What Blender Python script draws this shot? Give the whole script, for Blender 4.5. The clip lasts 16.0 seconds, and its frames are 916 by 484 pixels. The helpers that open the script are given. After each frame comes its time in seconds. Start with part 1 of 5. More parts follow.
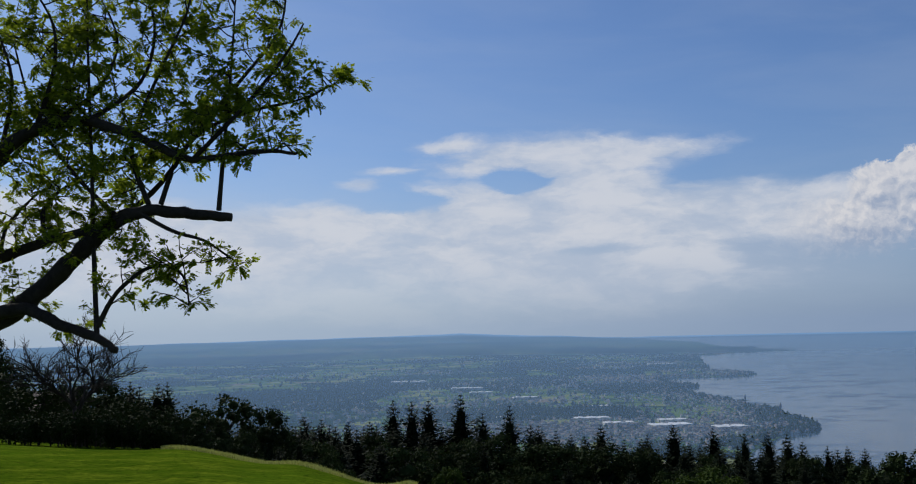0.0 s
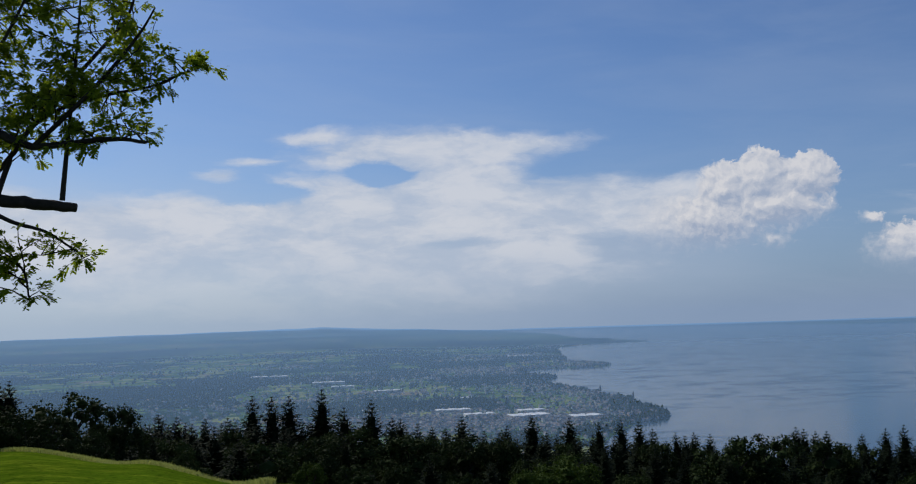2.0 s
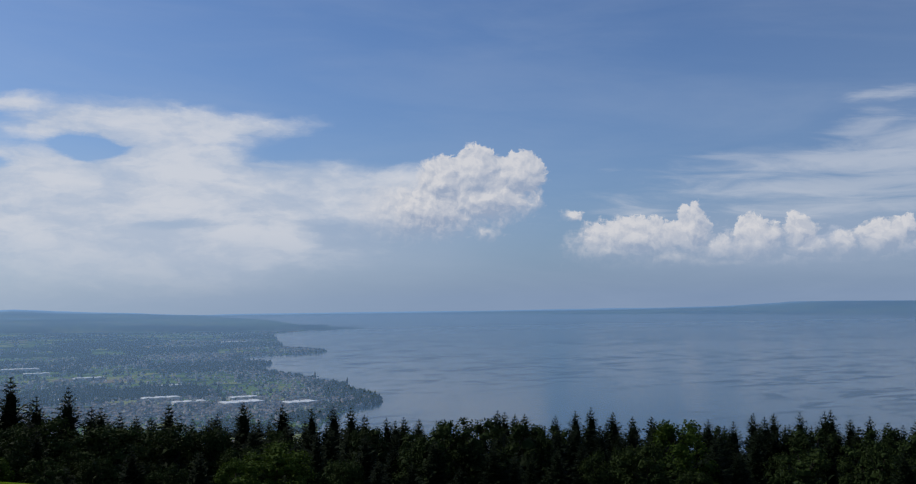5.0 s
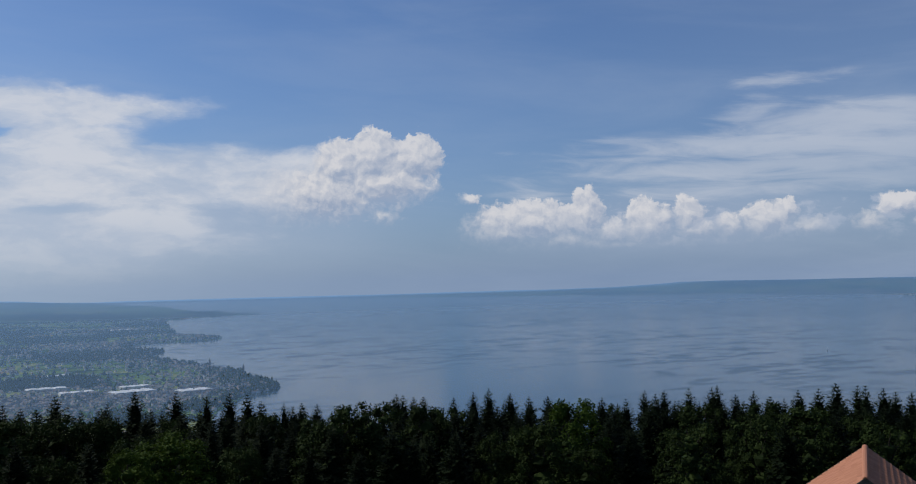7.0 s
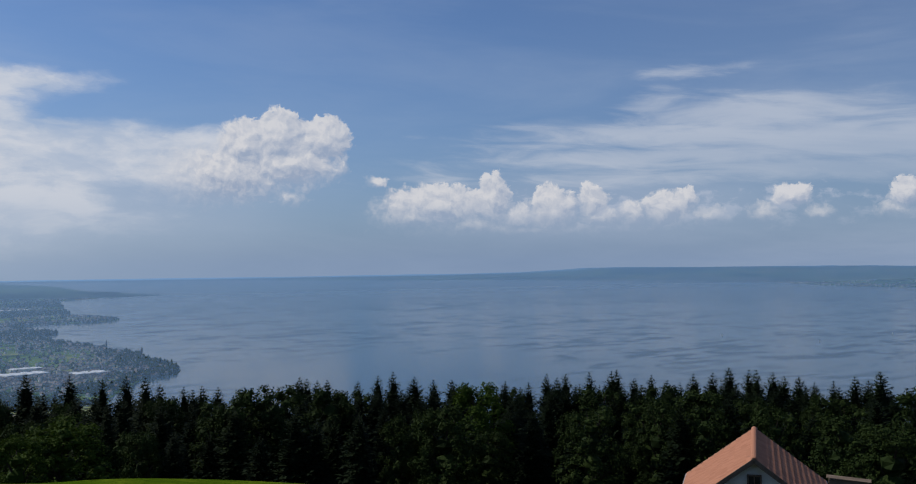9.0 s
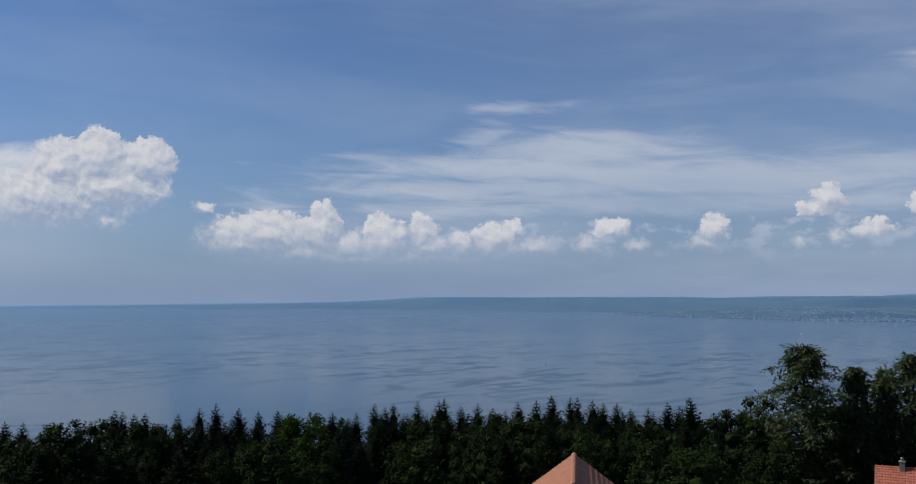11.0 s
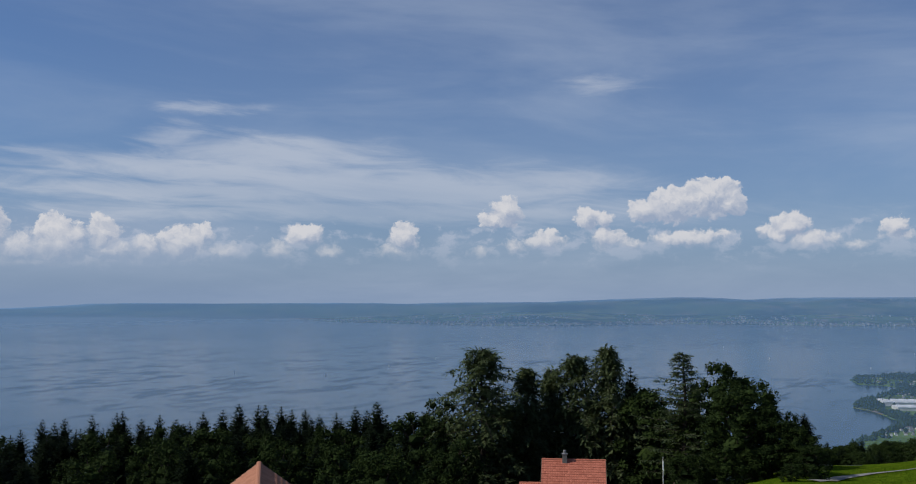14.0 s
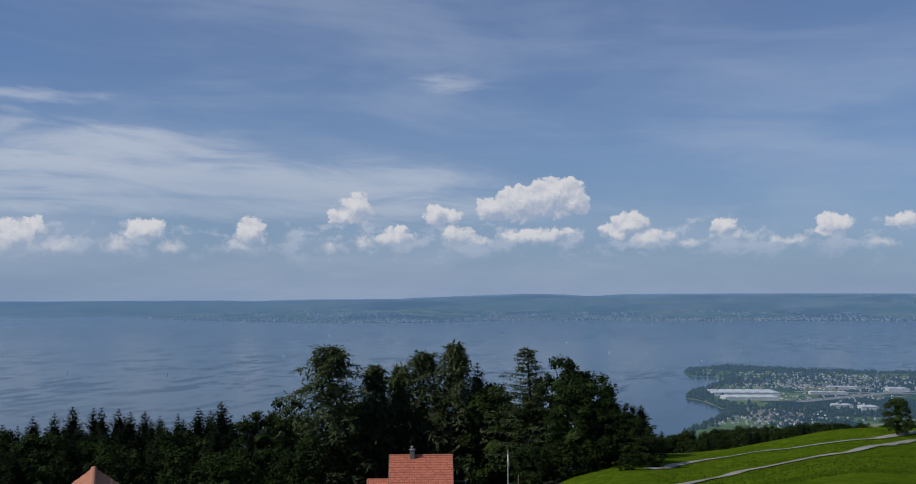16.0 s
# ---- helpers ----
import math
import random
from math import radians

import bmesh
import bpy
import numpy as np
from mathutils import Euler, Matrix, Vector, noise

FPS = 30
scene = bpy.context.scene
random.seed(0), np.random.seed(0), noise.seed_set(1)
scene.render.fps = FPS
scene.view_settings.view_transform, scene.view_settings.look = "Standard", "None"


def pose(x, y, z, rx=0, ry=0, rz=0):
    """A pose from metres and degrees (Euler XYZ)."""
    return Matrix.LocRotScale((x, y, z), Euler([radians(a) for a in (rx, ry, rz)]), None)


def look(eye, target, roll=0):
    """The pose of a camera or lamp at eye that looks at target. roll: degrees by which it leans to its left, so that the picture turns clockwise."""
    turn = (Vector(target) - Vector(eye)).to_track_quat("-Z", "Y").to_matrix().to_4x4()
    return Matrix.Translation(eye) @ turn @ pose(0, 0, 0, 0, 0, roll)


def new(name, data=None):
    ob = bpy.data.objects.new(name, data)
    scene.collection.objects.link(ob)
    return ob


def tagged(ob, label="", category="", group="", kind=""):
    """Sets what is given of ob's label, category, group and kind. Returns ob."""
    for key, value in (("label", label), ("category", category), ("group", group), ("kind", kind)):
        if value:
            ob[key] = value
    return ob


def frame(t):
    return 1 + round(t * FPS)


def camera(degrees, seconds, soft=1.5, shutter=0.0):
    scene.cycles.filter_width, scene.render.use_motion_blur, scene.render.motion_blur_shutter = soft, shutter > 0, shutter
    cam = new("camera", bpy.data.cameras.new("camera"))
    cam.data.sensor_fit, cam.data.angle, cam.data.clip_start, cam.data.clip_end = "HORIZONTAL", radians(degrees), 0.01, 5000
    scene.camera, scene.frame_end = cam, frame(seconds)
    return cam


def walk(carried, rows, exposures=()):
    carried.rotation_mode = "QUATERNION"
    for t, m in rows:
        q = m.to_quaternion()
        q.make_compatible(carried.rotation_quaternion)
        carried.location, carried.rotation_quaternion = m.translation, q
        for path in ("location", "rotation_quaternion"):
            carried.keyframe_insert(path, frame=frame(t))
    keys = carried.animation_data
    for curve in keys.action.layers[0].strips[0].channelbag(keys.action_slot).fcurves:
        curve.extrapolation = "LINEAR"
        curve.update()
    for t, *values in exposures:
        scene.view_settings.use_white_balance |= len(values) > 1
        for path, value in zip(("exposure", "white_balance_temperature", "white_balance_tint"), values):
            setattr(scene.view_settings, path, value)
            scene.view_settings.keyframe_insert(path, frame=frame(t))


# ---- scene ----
# The camera is held at arm's length and turns slowly to the right.
cam = camera(51.29, 16.0, soft=1.1)
ARM = 0.37
PATH = [  # seconds, tilt, lean, turn
    (0.0, 95.102, 1.394, 0.125),
    (0.5, 94.846, 1.273, -1.621),
    (1.0, 94.545, 1.454, -3.325),
    (1.5, 94.502, 1.448, -5.452),
    (2.0, 94.486, 1.724, -8.084),
    (2.5, 94.163, 1.489, -10.779),
    (3.0, 93.990, 1.454, -13.361),
    (3.5, 93.701, 1.362, -16.165),
    (4.0, 93.762, 0.975, -19.624),
    (6.5, 92.303, 1.167, -29.544),
    (7.0, 92.256, 1.279, -30.976),
    (7.5, 92.237, 0.802, -32.689),
    (8.0, 91.607, 0.801, -34.568),
    (8.5, 91.194, 0.704, -35.620),
    (11.0, 92.905, 0.038, -46.757),
    (11.5, 93.082, -0.322, -51.635),
    (12.0, 93.427, -1.598, -55.485),
    (12.5, 93.500, -1.421, -58.033),
    (13.0, 93.676, -0.287, -60.141),
    (13.5, 93.514, -0.152, -62.411),
    (14.0, 93.285, -0.092, -65.101),
    (14.5, 93.431, -0.199, -67.697),
    (15.0, 93.102, -0.119, -69.742),
    (15.5, 93.146, -0.026, -71.811),
    (16.0, 93.102, 0.030, -74.115),
]
walk(cam, [(t, pose(-ARM * math.sin(radians(rz)), ARM * (math.cos(radians(rz)) - 1), 0, rx, ry, rz)) for t, rx, ry, rz in PATH])

# ---- world, sun ----
SUN_BEARING, SUN_HEIGHT = -33.0, 40.0     # degrees clockwise from +y, degrees above the horizon


class Nodes:
    """Short hand for building a node tree."""

    def __init__(self, tree):
        self.t = tree
        tree.nodes.clear()

    def add(self, kind, **props):
        n = self.t.nodes.new(kind)
        for k, v in props.items():
            setattr(n, k, v)
        return n

    def put(self, socket, v):
        if isinstance(v, bpy.types.NodeSocket):
            self.t.links.new(v, socket)
        elif v is not None:
            socket.default_value = v

    def math(self, op, a, b=None, c=None, clamp=False):
        n = self.add("ShaderNodeMath", operation=op, use_clamp=clamp)
        for s, v in zip(n.inputs, (a, b, c)):
            self.put(s, v)
        return n.outputs[0]

    def ramp(self, v, lo, hi, smooth=True):
        n = self.add("ShaderNodeMapRange", interpolation_type="SMOOTHSTEP" if smooth else "LINEAR")
        for s, x in zip(n.inputs, (v, lo, hi, 0.0, 1.0)):
            self.put(s, x)
        return n.outputs[0]

    def mix(self, f, a, b, mode="MIX"):
        n = self.add("ShaderNodeMix", data_type="RGBA", blend_type=mode)
        for s, v in ((n.inputs[0], f), (n.inputs[6], a), (n.inputs[7], b)):
            self.put(s, (*v, 1.0) if isinstance(v, tuple) and len(v) == 3 else v)
        return n.outputs[2]

    def vec(self, x, y, z=0.0):
        n = self.add("ShaderNodeCombineXYZ")
        for s, v in zip(n.inputs, (x, y, z)):
            self.put(s, v)
        return n.outputs[0]

    def noise(self, vector, scale, detail=4.0, rough=0.55, out=0, distort=0.0):
        n = self.add("ShaderNodeTexNoise")
        self.put(n.inputs["Vector"], vector)
        for k, v in (("Scale", scale), ("Detail", detail), ("Roughness", rough), ("Distortion", distort)):
            n.inputs[k].default_value = v
        return n.outputs[out]


# Clouds: bearing, height above the horizon, half width, half height (all in degrees).
TOWERS = [
    (26.0, 7.3, 1.7, 1.75), (28.6, 7.3, 1.6, 1.35), (24.1, 6.9, 1.8, 1.5), (26.6, 5.8, 3.4, 1.5), (22.6, 5.2, 4.4, 1.9), (26.6, 3.9, 0.96, 0.42),
    (35.2, 3.3, 3.68, 1.33), (38.7, 3.6, 1.05, 1.61), (37.4, 2.2, 2.11, 0.70), (42.3, 3.0, 1.45, 1.47), (44.6, 3.5, 0.86, 1.14), (45.2, 2.6, 1.29, 0.62),
    (40.3, 2.6, 1.2, 0.8), (40.2, 1.9, 7.0, 0.45), (47.0, 2.8, 0.84, 0.76), (49.0, 3.0, 1.50, 1.12), (50.1, 3.7, 0.66, 0.47), (51.3, 2.5, 1.07, 0.48), (54.5, 2.7, 0.94, 0.59), (55.9, 3.6, 1.11, 0.72),
    (57.4, 2.7, 0.85, 0.39), (31.7, 4.8, 0.52, 0.27), (33.9, 2.8, 2.63, 0.88),
]
PUFFS = [
    (80.0, 5.8, 1.57, 1.13), (77.9, 5.4, 1.56, 0.99), (76.2, 5.1, 0.95, 0.60), (81.1, 5.4, 0.84, 0.71), (78.8, 3.4, 2.30, 0.46), (68.0, 5.1, 0.85, 0.83),
    (67.2, 4.6, 0.76, 0.48), (72.8, 4.7, 0.66, 0.61), (73.9, 4.6, 0.48, 0.40), (73.9, 3.4, 0.97, 0.67), (75.3, 3.1, 0.80, 0.30), (70.3, 3.3, 1.08, 0.69),
    (68.6, 3.0, 0.68, 0.34), (66.4, 2.6, 0.69, 0.24), (61.8, 3.5, 0.88, 0.91), (61.4, 2.7, 1.19, 0.49), (84.4, 4.1, 0.96, 0.69), (85.4, 3.2, 1.52, 0.49),
    (83.7, 3.6, 0.95, 0.48), (89.8, 3.9, 0.59, 0.51), (90.1, 3.4, 0.91, 0.27), (95.8, 3.9, 0.91, 0.56), (95.1, 3.5, 0.77, 0.33), (99.2, 3.9, 0.72, 0.44),
    (93.3, 3.1, 1.26, 0.26), (98.1, 2.8, 0.59, 0.22), (87.8, 3.0, 0.99, 0.30), (104.0, 3.6, 1.5, 0.8),
]
ANVIL = [
    (6.2, 9.9, 7.4, 1.5), (11.0, 10.2, 4.6, 0.75), (-0.2, 10.9, 2.2, 0.45), (8.0, 7.4, 6.5, 2.2), (2.0, 6.6, 8.0, 1.9), (15.0, 6.4, 7.0, 1.95), (20.0, 6.1, 5.5, 1.7), (14.5, 8.0, 3.2, 0.45),
    (-8.0, 5.0, 12.0, 2.4), (0.0, 3.0, 18.0, 3.0), (-24.0, 5.0, 14.0, 3.0), (-60.0, 6.0, 25.0, 6.0), (-5.9, 8.5, 0.9, 0.26), (-3.9, 9.35, 1.0, 0.18), (3.0, 4.6, 12.0, 2.2),
]
CIRRUS = [(49.0, 6.0, 11.5, 0.85), (50.5, 7.2, 11.0, 0.9), (54.0, 8.3, 7.5, 1.1), (62.0, 6.6, 14.0, 1.4), (48.4, 9.0, 1.9, 0.8), (35.4, 4.85, 1.4, 0.22), (62.0, 5.0, 20.0, 0.8), (50.4, 10.9, 1.7, 0.3),
          (73.8, 12.4, 1.7, 0.35)]

world = bpy.data.worlds.new("sky")
scene.world = world
world.use_nodes = True
k = Nodes(world.node_tree)
sky = k.add("ShaderNodeTexSky", sky_type="NISHITA", sun_disc=False, altitude=800.0, air_density=1.0, dust_density=1.2, ozone_density=2.0,
            sun_elevation=radians(SUN_HEIGHT), sun_rotation=radians(SUN_BEARING))
way = k.add("ShaderNodeTexCoord").outputs["Generated"]
sep = k.add("ShaderNodeSeparateXYZ")
k.put(sep.inputs[0], way)
bearing = k.math("MULTIPLY", k.math("ARCTAN2", sep.outputs[0], sep.outputs[1]), 57.2958)
height = k.math("MULTIPLY", k.math("ARCSINE", sep.outputs[2]), 57.2958)
flat = k.vec(bearing, height)


def vector_math(op, a, b, c=None):
    n = k.add("ShaderNodeVectorMath", operation=op)
    for socket, v in zip(n.inputs, (a, b, c)):
        k.put(socket, v)
    return n.outputs["Value" if op == "DOT_PRODUCT" else "Vector"]


def blobs(shapes, at):
    """How far a direction lies inside the nearest shape: positive inside, more so in the large ones, negative outside."""
    best = None
    for a, b, w, h in shapes:
        d = vector_math("MULTIPLY_ADD", at, (1 / w, 1 / h, 0.0), (-a / w, -b / h, 0.0))
        n = k.add("ShaderNodeVectorMath", operation="LENGTH")
        k.put(n.inputs[0], d)
        size = min(w, h) ** 0.7
        r = k.math("MULTIPLY_ADD", n.outputs["Value"], -size, size)
        best = r if best is None else k.math("SMOOTH_MAX", best, r, 0.12)
    return best


def wander(start, grain, amount, detail=4.0, rough=0.55):
    """A direction, pushed about by a noise of the given grain (along, across)."""
    n = k.noise(vector_math("MULTIPLY", start, (*grain, 0.0)), 1.0, detail, rough, out=1)
    return vector_math("MULTIPLY_ADD", n, (*amount, 0.0), vector_math("ADD", start, (-amount[0] / 2, -amount[1] / 2, 0.0)))


# thin high cloud: milky sheets drawn out sideways, with fine streaks in them
sheet_n = k.noise(k.vec(k.math("MULTIPLY", bearing, 0.05), k.math("MULTIPLY_ADD", bearing, 0.010, k.math("MULTIPLY", height, 0.23))), 1.0, 6.0, 0.56, distort=0.5)
fibre = k.noise(k.vec(k.math("MULTIPLY", bearing, 0.16), k.math("MULTIPLY_ADD", bearing, 0.05, k.math("MULTIPLY", height, 0.95))), 1.0, 7.0, 0.6, distort=0.7)
east = k.ramp(bearing, 30.0, 62.0)
high = k.math("MULTIPLY", k.ramp(k.math("MULTIPLY_ADD", fibre, 0.16, sheet_n), 0.40, 0.86), k.math("MULTIPLY_ADD", east, 0.16, 0.14))
high = k.math("MULTIPLY_ADD", east, 0.10, high)

# the spreading anvil: feathered edges, a milky even middle with a few torn holes
drift = wander(wander(flat, (0.10, 0.28), (4.0, 1.3)), (0.50, 1.5), (1.5, 0.75), 7.0, 0.66)
grey = k.noise(vector_math("MULTIPLY", drift, (0.16, 0.42, 0.0)), 1.0, 6.0, 0.6)
anvil_d = k.math("ADD", blobs(ANVIL, drift), k.math("MULTIPLY_ADD", grey, 1.5, -0.66))
hole = blobs([(3.5, 8.75, 1.5, 0.75), (-3.4, 7.4, 2.6, 0.45), (7.5, 4.4, 2.6, 0.4)], drift)
anvil_d = k.math("SUBTRACT", anvil_d, k.math("MULTIPLY", k.ramp(hole, -0.5, 0.6), 1.3))
anvil = k.math("MULTIPLY", k.ramp(anvil_d, -0.30, 0.62), k.math("MULTIPLY_ADD", k.ramp(grey, 0.25, 0.6), 0.26, 0.72))

# the fan of cirrus over the heaped bank, combed into streaks
comb = wander(wander(flat, (0.07, 0.25), (5.0, 1.4)), (0.35, 1.6), (2.0, 0.7), 7.0, 0.66)
cir = k.math("MULTIPLY", k.ramp(k.math("ADD", blobs(CIRRUS, comb), k.math("MULTIPLY_ADD", fibre, 2.4, -1.25)), -0.45, 0.75), k.math("MULTIPLY_ADD", k.ramp(sheet_n, 0.3, 0.62), 0.30, k.math("MULTIPLY_ADD", k.ramp(bearing, 64.0, 50.0), 0.18, 0.28)))

# heaped cloud: fractal heads with crisp tops and bases that dissolve, lit from the upper left
churn = wander(wander(flat, (0.60, 0.70), (1.0, 0.75)), (2.2, 2.4), (0.50, 0.42), 5.0, 0.66)


def heaps(dx, dy):
    """How deep a direction lies inside the heaped cloud, seen a little to one side of it."""
    at = vector_math("ADD", churn, (dx, dy, 0.0))
    cell = k.add("ShaderNodeTexVoronoi", feature="SMOOTH_F1", normalize=True)
    k.put(cell.inputs["Vector"], at)
    for name, v in (("Scale", 1.25), ("Detail", 3.0), ("Roughness", 0.55), ("Lacunarity", 2.2), ("Smoothness", 0.5)):
        cell.inputs[name].default_value = v
    rough = k.noise(at, 1.7, 6.0, 0.62)
    return k.math("ADD", blobs(TOWERS + PUFFS, at), k.math("MULTIPLY_ADD", cell.outputs["Distance"], -1.0, k.math("MULTIPLY_ADD", rough, 1.0, -0.10)))


heap = heaps(0.0, 0.0)
# a broken, hazy row of small heaps along the whole horizon
row_n = k.noise(vector_math("MULTIPLY", churn, (0.55, 0.9, 0.0)), 1.0, 4.0, 0.6)
row_h = k.math("ABSOLUTE", k.math("MULTIPLY_ADD", height, 0.9, -2.6))
row = k.math("MULTIPLY", k.ramp(k.math("SUBTRACT", row_n, k.math("MULTIPLY", row_h, 0.11)), 0.43, 0.60), k.math("MULTIPLY", k.ramp(bearing, 31.0, 40.0), 0.62))
soft = k.math("MULTIPLY_ADD", k.ramp(k.math("MULTIPLY_ADD", k.ramp(bearing, 33.0, 30.5), -2.9, height), 4.4, 1.8), 0.75, k.math("MULTIPLY_ADD", k.ramp(bearing, 25.0, 19.0), 0.9, 0.15))
heap_f = k.math("MULTIPLY", k.math("DIVIDE", k.math("ADD", heap, 0.05), soft, clamp=True), 0.94)
lit = k.math("MULTIPLY_ADD", k.math("SUBTRACT", heap, heaps(-0.16, 0.34)), 1.25, 0.46, clamp=True)

# sky colours, before the strength of the background
sky_c = k.mix(1.0, sky.outputs[0], (0.435, 0.585, 0.81), "MULTIPLY")
haze_f = k.math("MULTIPLY", k.math("POWER", 2.718, k.math("MULTIPLY", k.math("MAXIMUM", height, 0.0), -0.16)), 0.9)
left = k.ramp(bearing, 38.0, -20.0)
haze_c = k.mix(left, (2.0, 2.85, 4.45), (3.5, 4.45, 5.8))
col = k.mix(haze_f, sky_c, haze_c)
col = k.mix(high, col, (4.3, 5.0, 6.2))
milk = k.ramp(blobs([(10.0, 4.0, 20.0, 4.2), (44.0, 3.0, 13.0, 2.4), (-20.0, 4.5, 20.0, 4.5)], drift), -0.6, 2.0)
col = k.mix(k.math("MULTIPLY", milk, 0.62), col, k.mix(left, (3.3, 4.0, 5.4), (4.7, 5.3, 6.4)))
fade = k.ramp(height, -0.5, 5.2)
col = k.mix(k.math("MULTIPLY", anvil, k.math("MULTIPLY_ADD", fade, 0.80, 0.12)), col, k.mix(k.ramp(grey, 0.36, 0.62), (4.5, 5.15, 6.3), (6.1, 6.35, 6.95)))
col = k.mix(k.math("MULTIPLY", cir, k.math("MULTIPLY_ADD", fade, 0.80, 0.05)), col, (5.3, 5.7, 6.5))
clear = k.ramp(height, 0.9, 4.0)
col = k.mix(k.math("MULTIPLY", row, clear), col, (4.6, 5.1, 6.2))
heap_c = k.mix(lit, (3.15, 3.8, 5.1), (6.5, 6.5, 6.8))
col = k.mix(k.math("MULTIPLY", heap_f, clear), col, heap_c)
back = k.add("ShaderNodeBackground")
k.put(back.inputs[0], col)
back.inputs[1].default_value = 0.1
k.put(k.add("ShaderNodeOutputWorld").inputs[0], back.outputs[0])

sun = new("sun", bpy.data.lights.new("sun", "SUN"))
sun.data.energy, sun.data.angle, sun.data.color = 3.6, radians(0.53), (1.0, 0.95, 0.86)
_a, _h = radians(SUN_BEARING), radians(SUN_HEIGHT)
sun.matrix_world = look((0, 0, 0), (-math.sin(_a) * math.cos(_h), -math.cos(_a) * math.cos(_h), -math.sin(_h)))
sun.location = (0, 0, 60)
scene.view_settings.exposure = 0.0

# ---- materials ----
def material(name, rough=0.8, metal=0.0, spec=0.3):
    m = bpy.data.materials.new(name)
    m.use_nodes = True
    g = Nodes(m.node_tree)
    b = g.add("ShaderNodeBsdfPrincipled")
    b.inputs["Roughness"].default_value = rough
    b.inputs["Metallic"].default_value = metal
    b.inputs["Specular IOR Level"].default_value = spec
    g.put(g.add("ShaderNodeOutputMaterial").inputs[0], b.outputs[0])
    return m, g, b


def bump(g, b, h, strength, distance):
    n = g.add("ShaderNodeBump")
    n.inputs["Strength"].default_value, n.inputs["Distance"].default_value = strength, distance
    g.put(n.inputs["Height"], h)
    g.put(b.inputs["Normal"], n.outputs[0])


def two_scale(name, dark, light, big, small, rough=0.85, bumped=0.3, depth=0.02, spec=0.25):
    """A surface with stains at one scale and grain at another."""
    m, g, b = material(name, rough, 0.0, spec)
    at = g.add("ShaderNodeTexCoord").outputs["Object"]
    n1, n2 = g.noise(at, big, 4.0), g.noise(at, small, 5.0, 0.65)
    c = g.mix(g.ramp(g.math("ADD", g.math("MULTIPLY", n1, 0.6), g.math("MULTIPLY", n2, 0.4)), 0.3, 0.7), dark, light)
    g.put(b.inputs["Base Color"], c)
    bump(g, b, n2, bumped, depth)
    return m


def foliage(name, dark, light, through_light=0.35):
    """Leaves that differ one from another and let some light through."""
    m, g, b = material(name, 0.8, 0.0, 0.05)
    isle = g.add("ShaderNodeNewGeometry").outputs["Random Per Island"]
    tree = g.add("ShaderNodeObjectInfo").outputs["Random"]
    f = g.math("ADD", g.math("MULTIPLY", isle, 0.6), g.math("MULTIPLY", tree, 0.4))
    c = g.mix(f, dark, light)
    g.put(b.inputs["Base Color"], c)
    tr = g.add("ShaderNodeBsdfTranslucent")
    g.put(tr.inputs[0], g.mix(0.5, c, (light[0] * 1.5, light[1] * 1.5, light[2] * 0.6)))
    mx = g.add("ShaderNodeMixShader")
    mx.inputs[0].default_value = through_light
    out = [n for n in g.t.nodes if n.type == "OUTPUT_MATERIAL"][0]
    g.put(mx.inputs[1], b.outputs[0])
    g.put(mx.inputs[2], tr.outputs[0])
    g.put(out.inputs[0], mx.outputs[0])
    return m


def grass_material():
    m, g, b = material("meadow_grass", 1.0, 0.0, 0.0)
    at = g.add("ShaderNodeTexCoord").outputs["Object"]
    n1, n2, n3 = g.noise(at, 0.08, 4.0), g.noise(at, 0.7, 6.0, 0.72), g.noise(at, 5.0, 4.0, 0.75)
    c = g.mix(g.ramp(n1, 0.3, 0.7), (0.042, 0.078, 0.004), (0.060, 0.110, 0.006))
    c = g.mix(g.math("MULTIPLY", g.ramp(n2, 0.42, 0.66), 0.85), c, (0.115, 0.155, 0.011))
    c = g.mix(g.math("MULTIPLY", g.ramp(n3, 0.52, 0.36), 0.8), c, (0.016, 0.036, 0.003))
    g.put(b.inputs["Base Color"], c)
    bump(g, b, g.math("ADD", n2, n3), 0.7, 0.12)
    return m


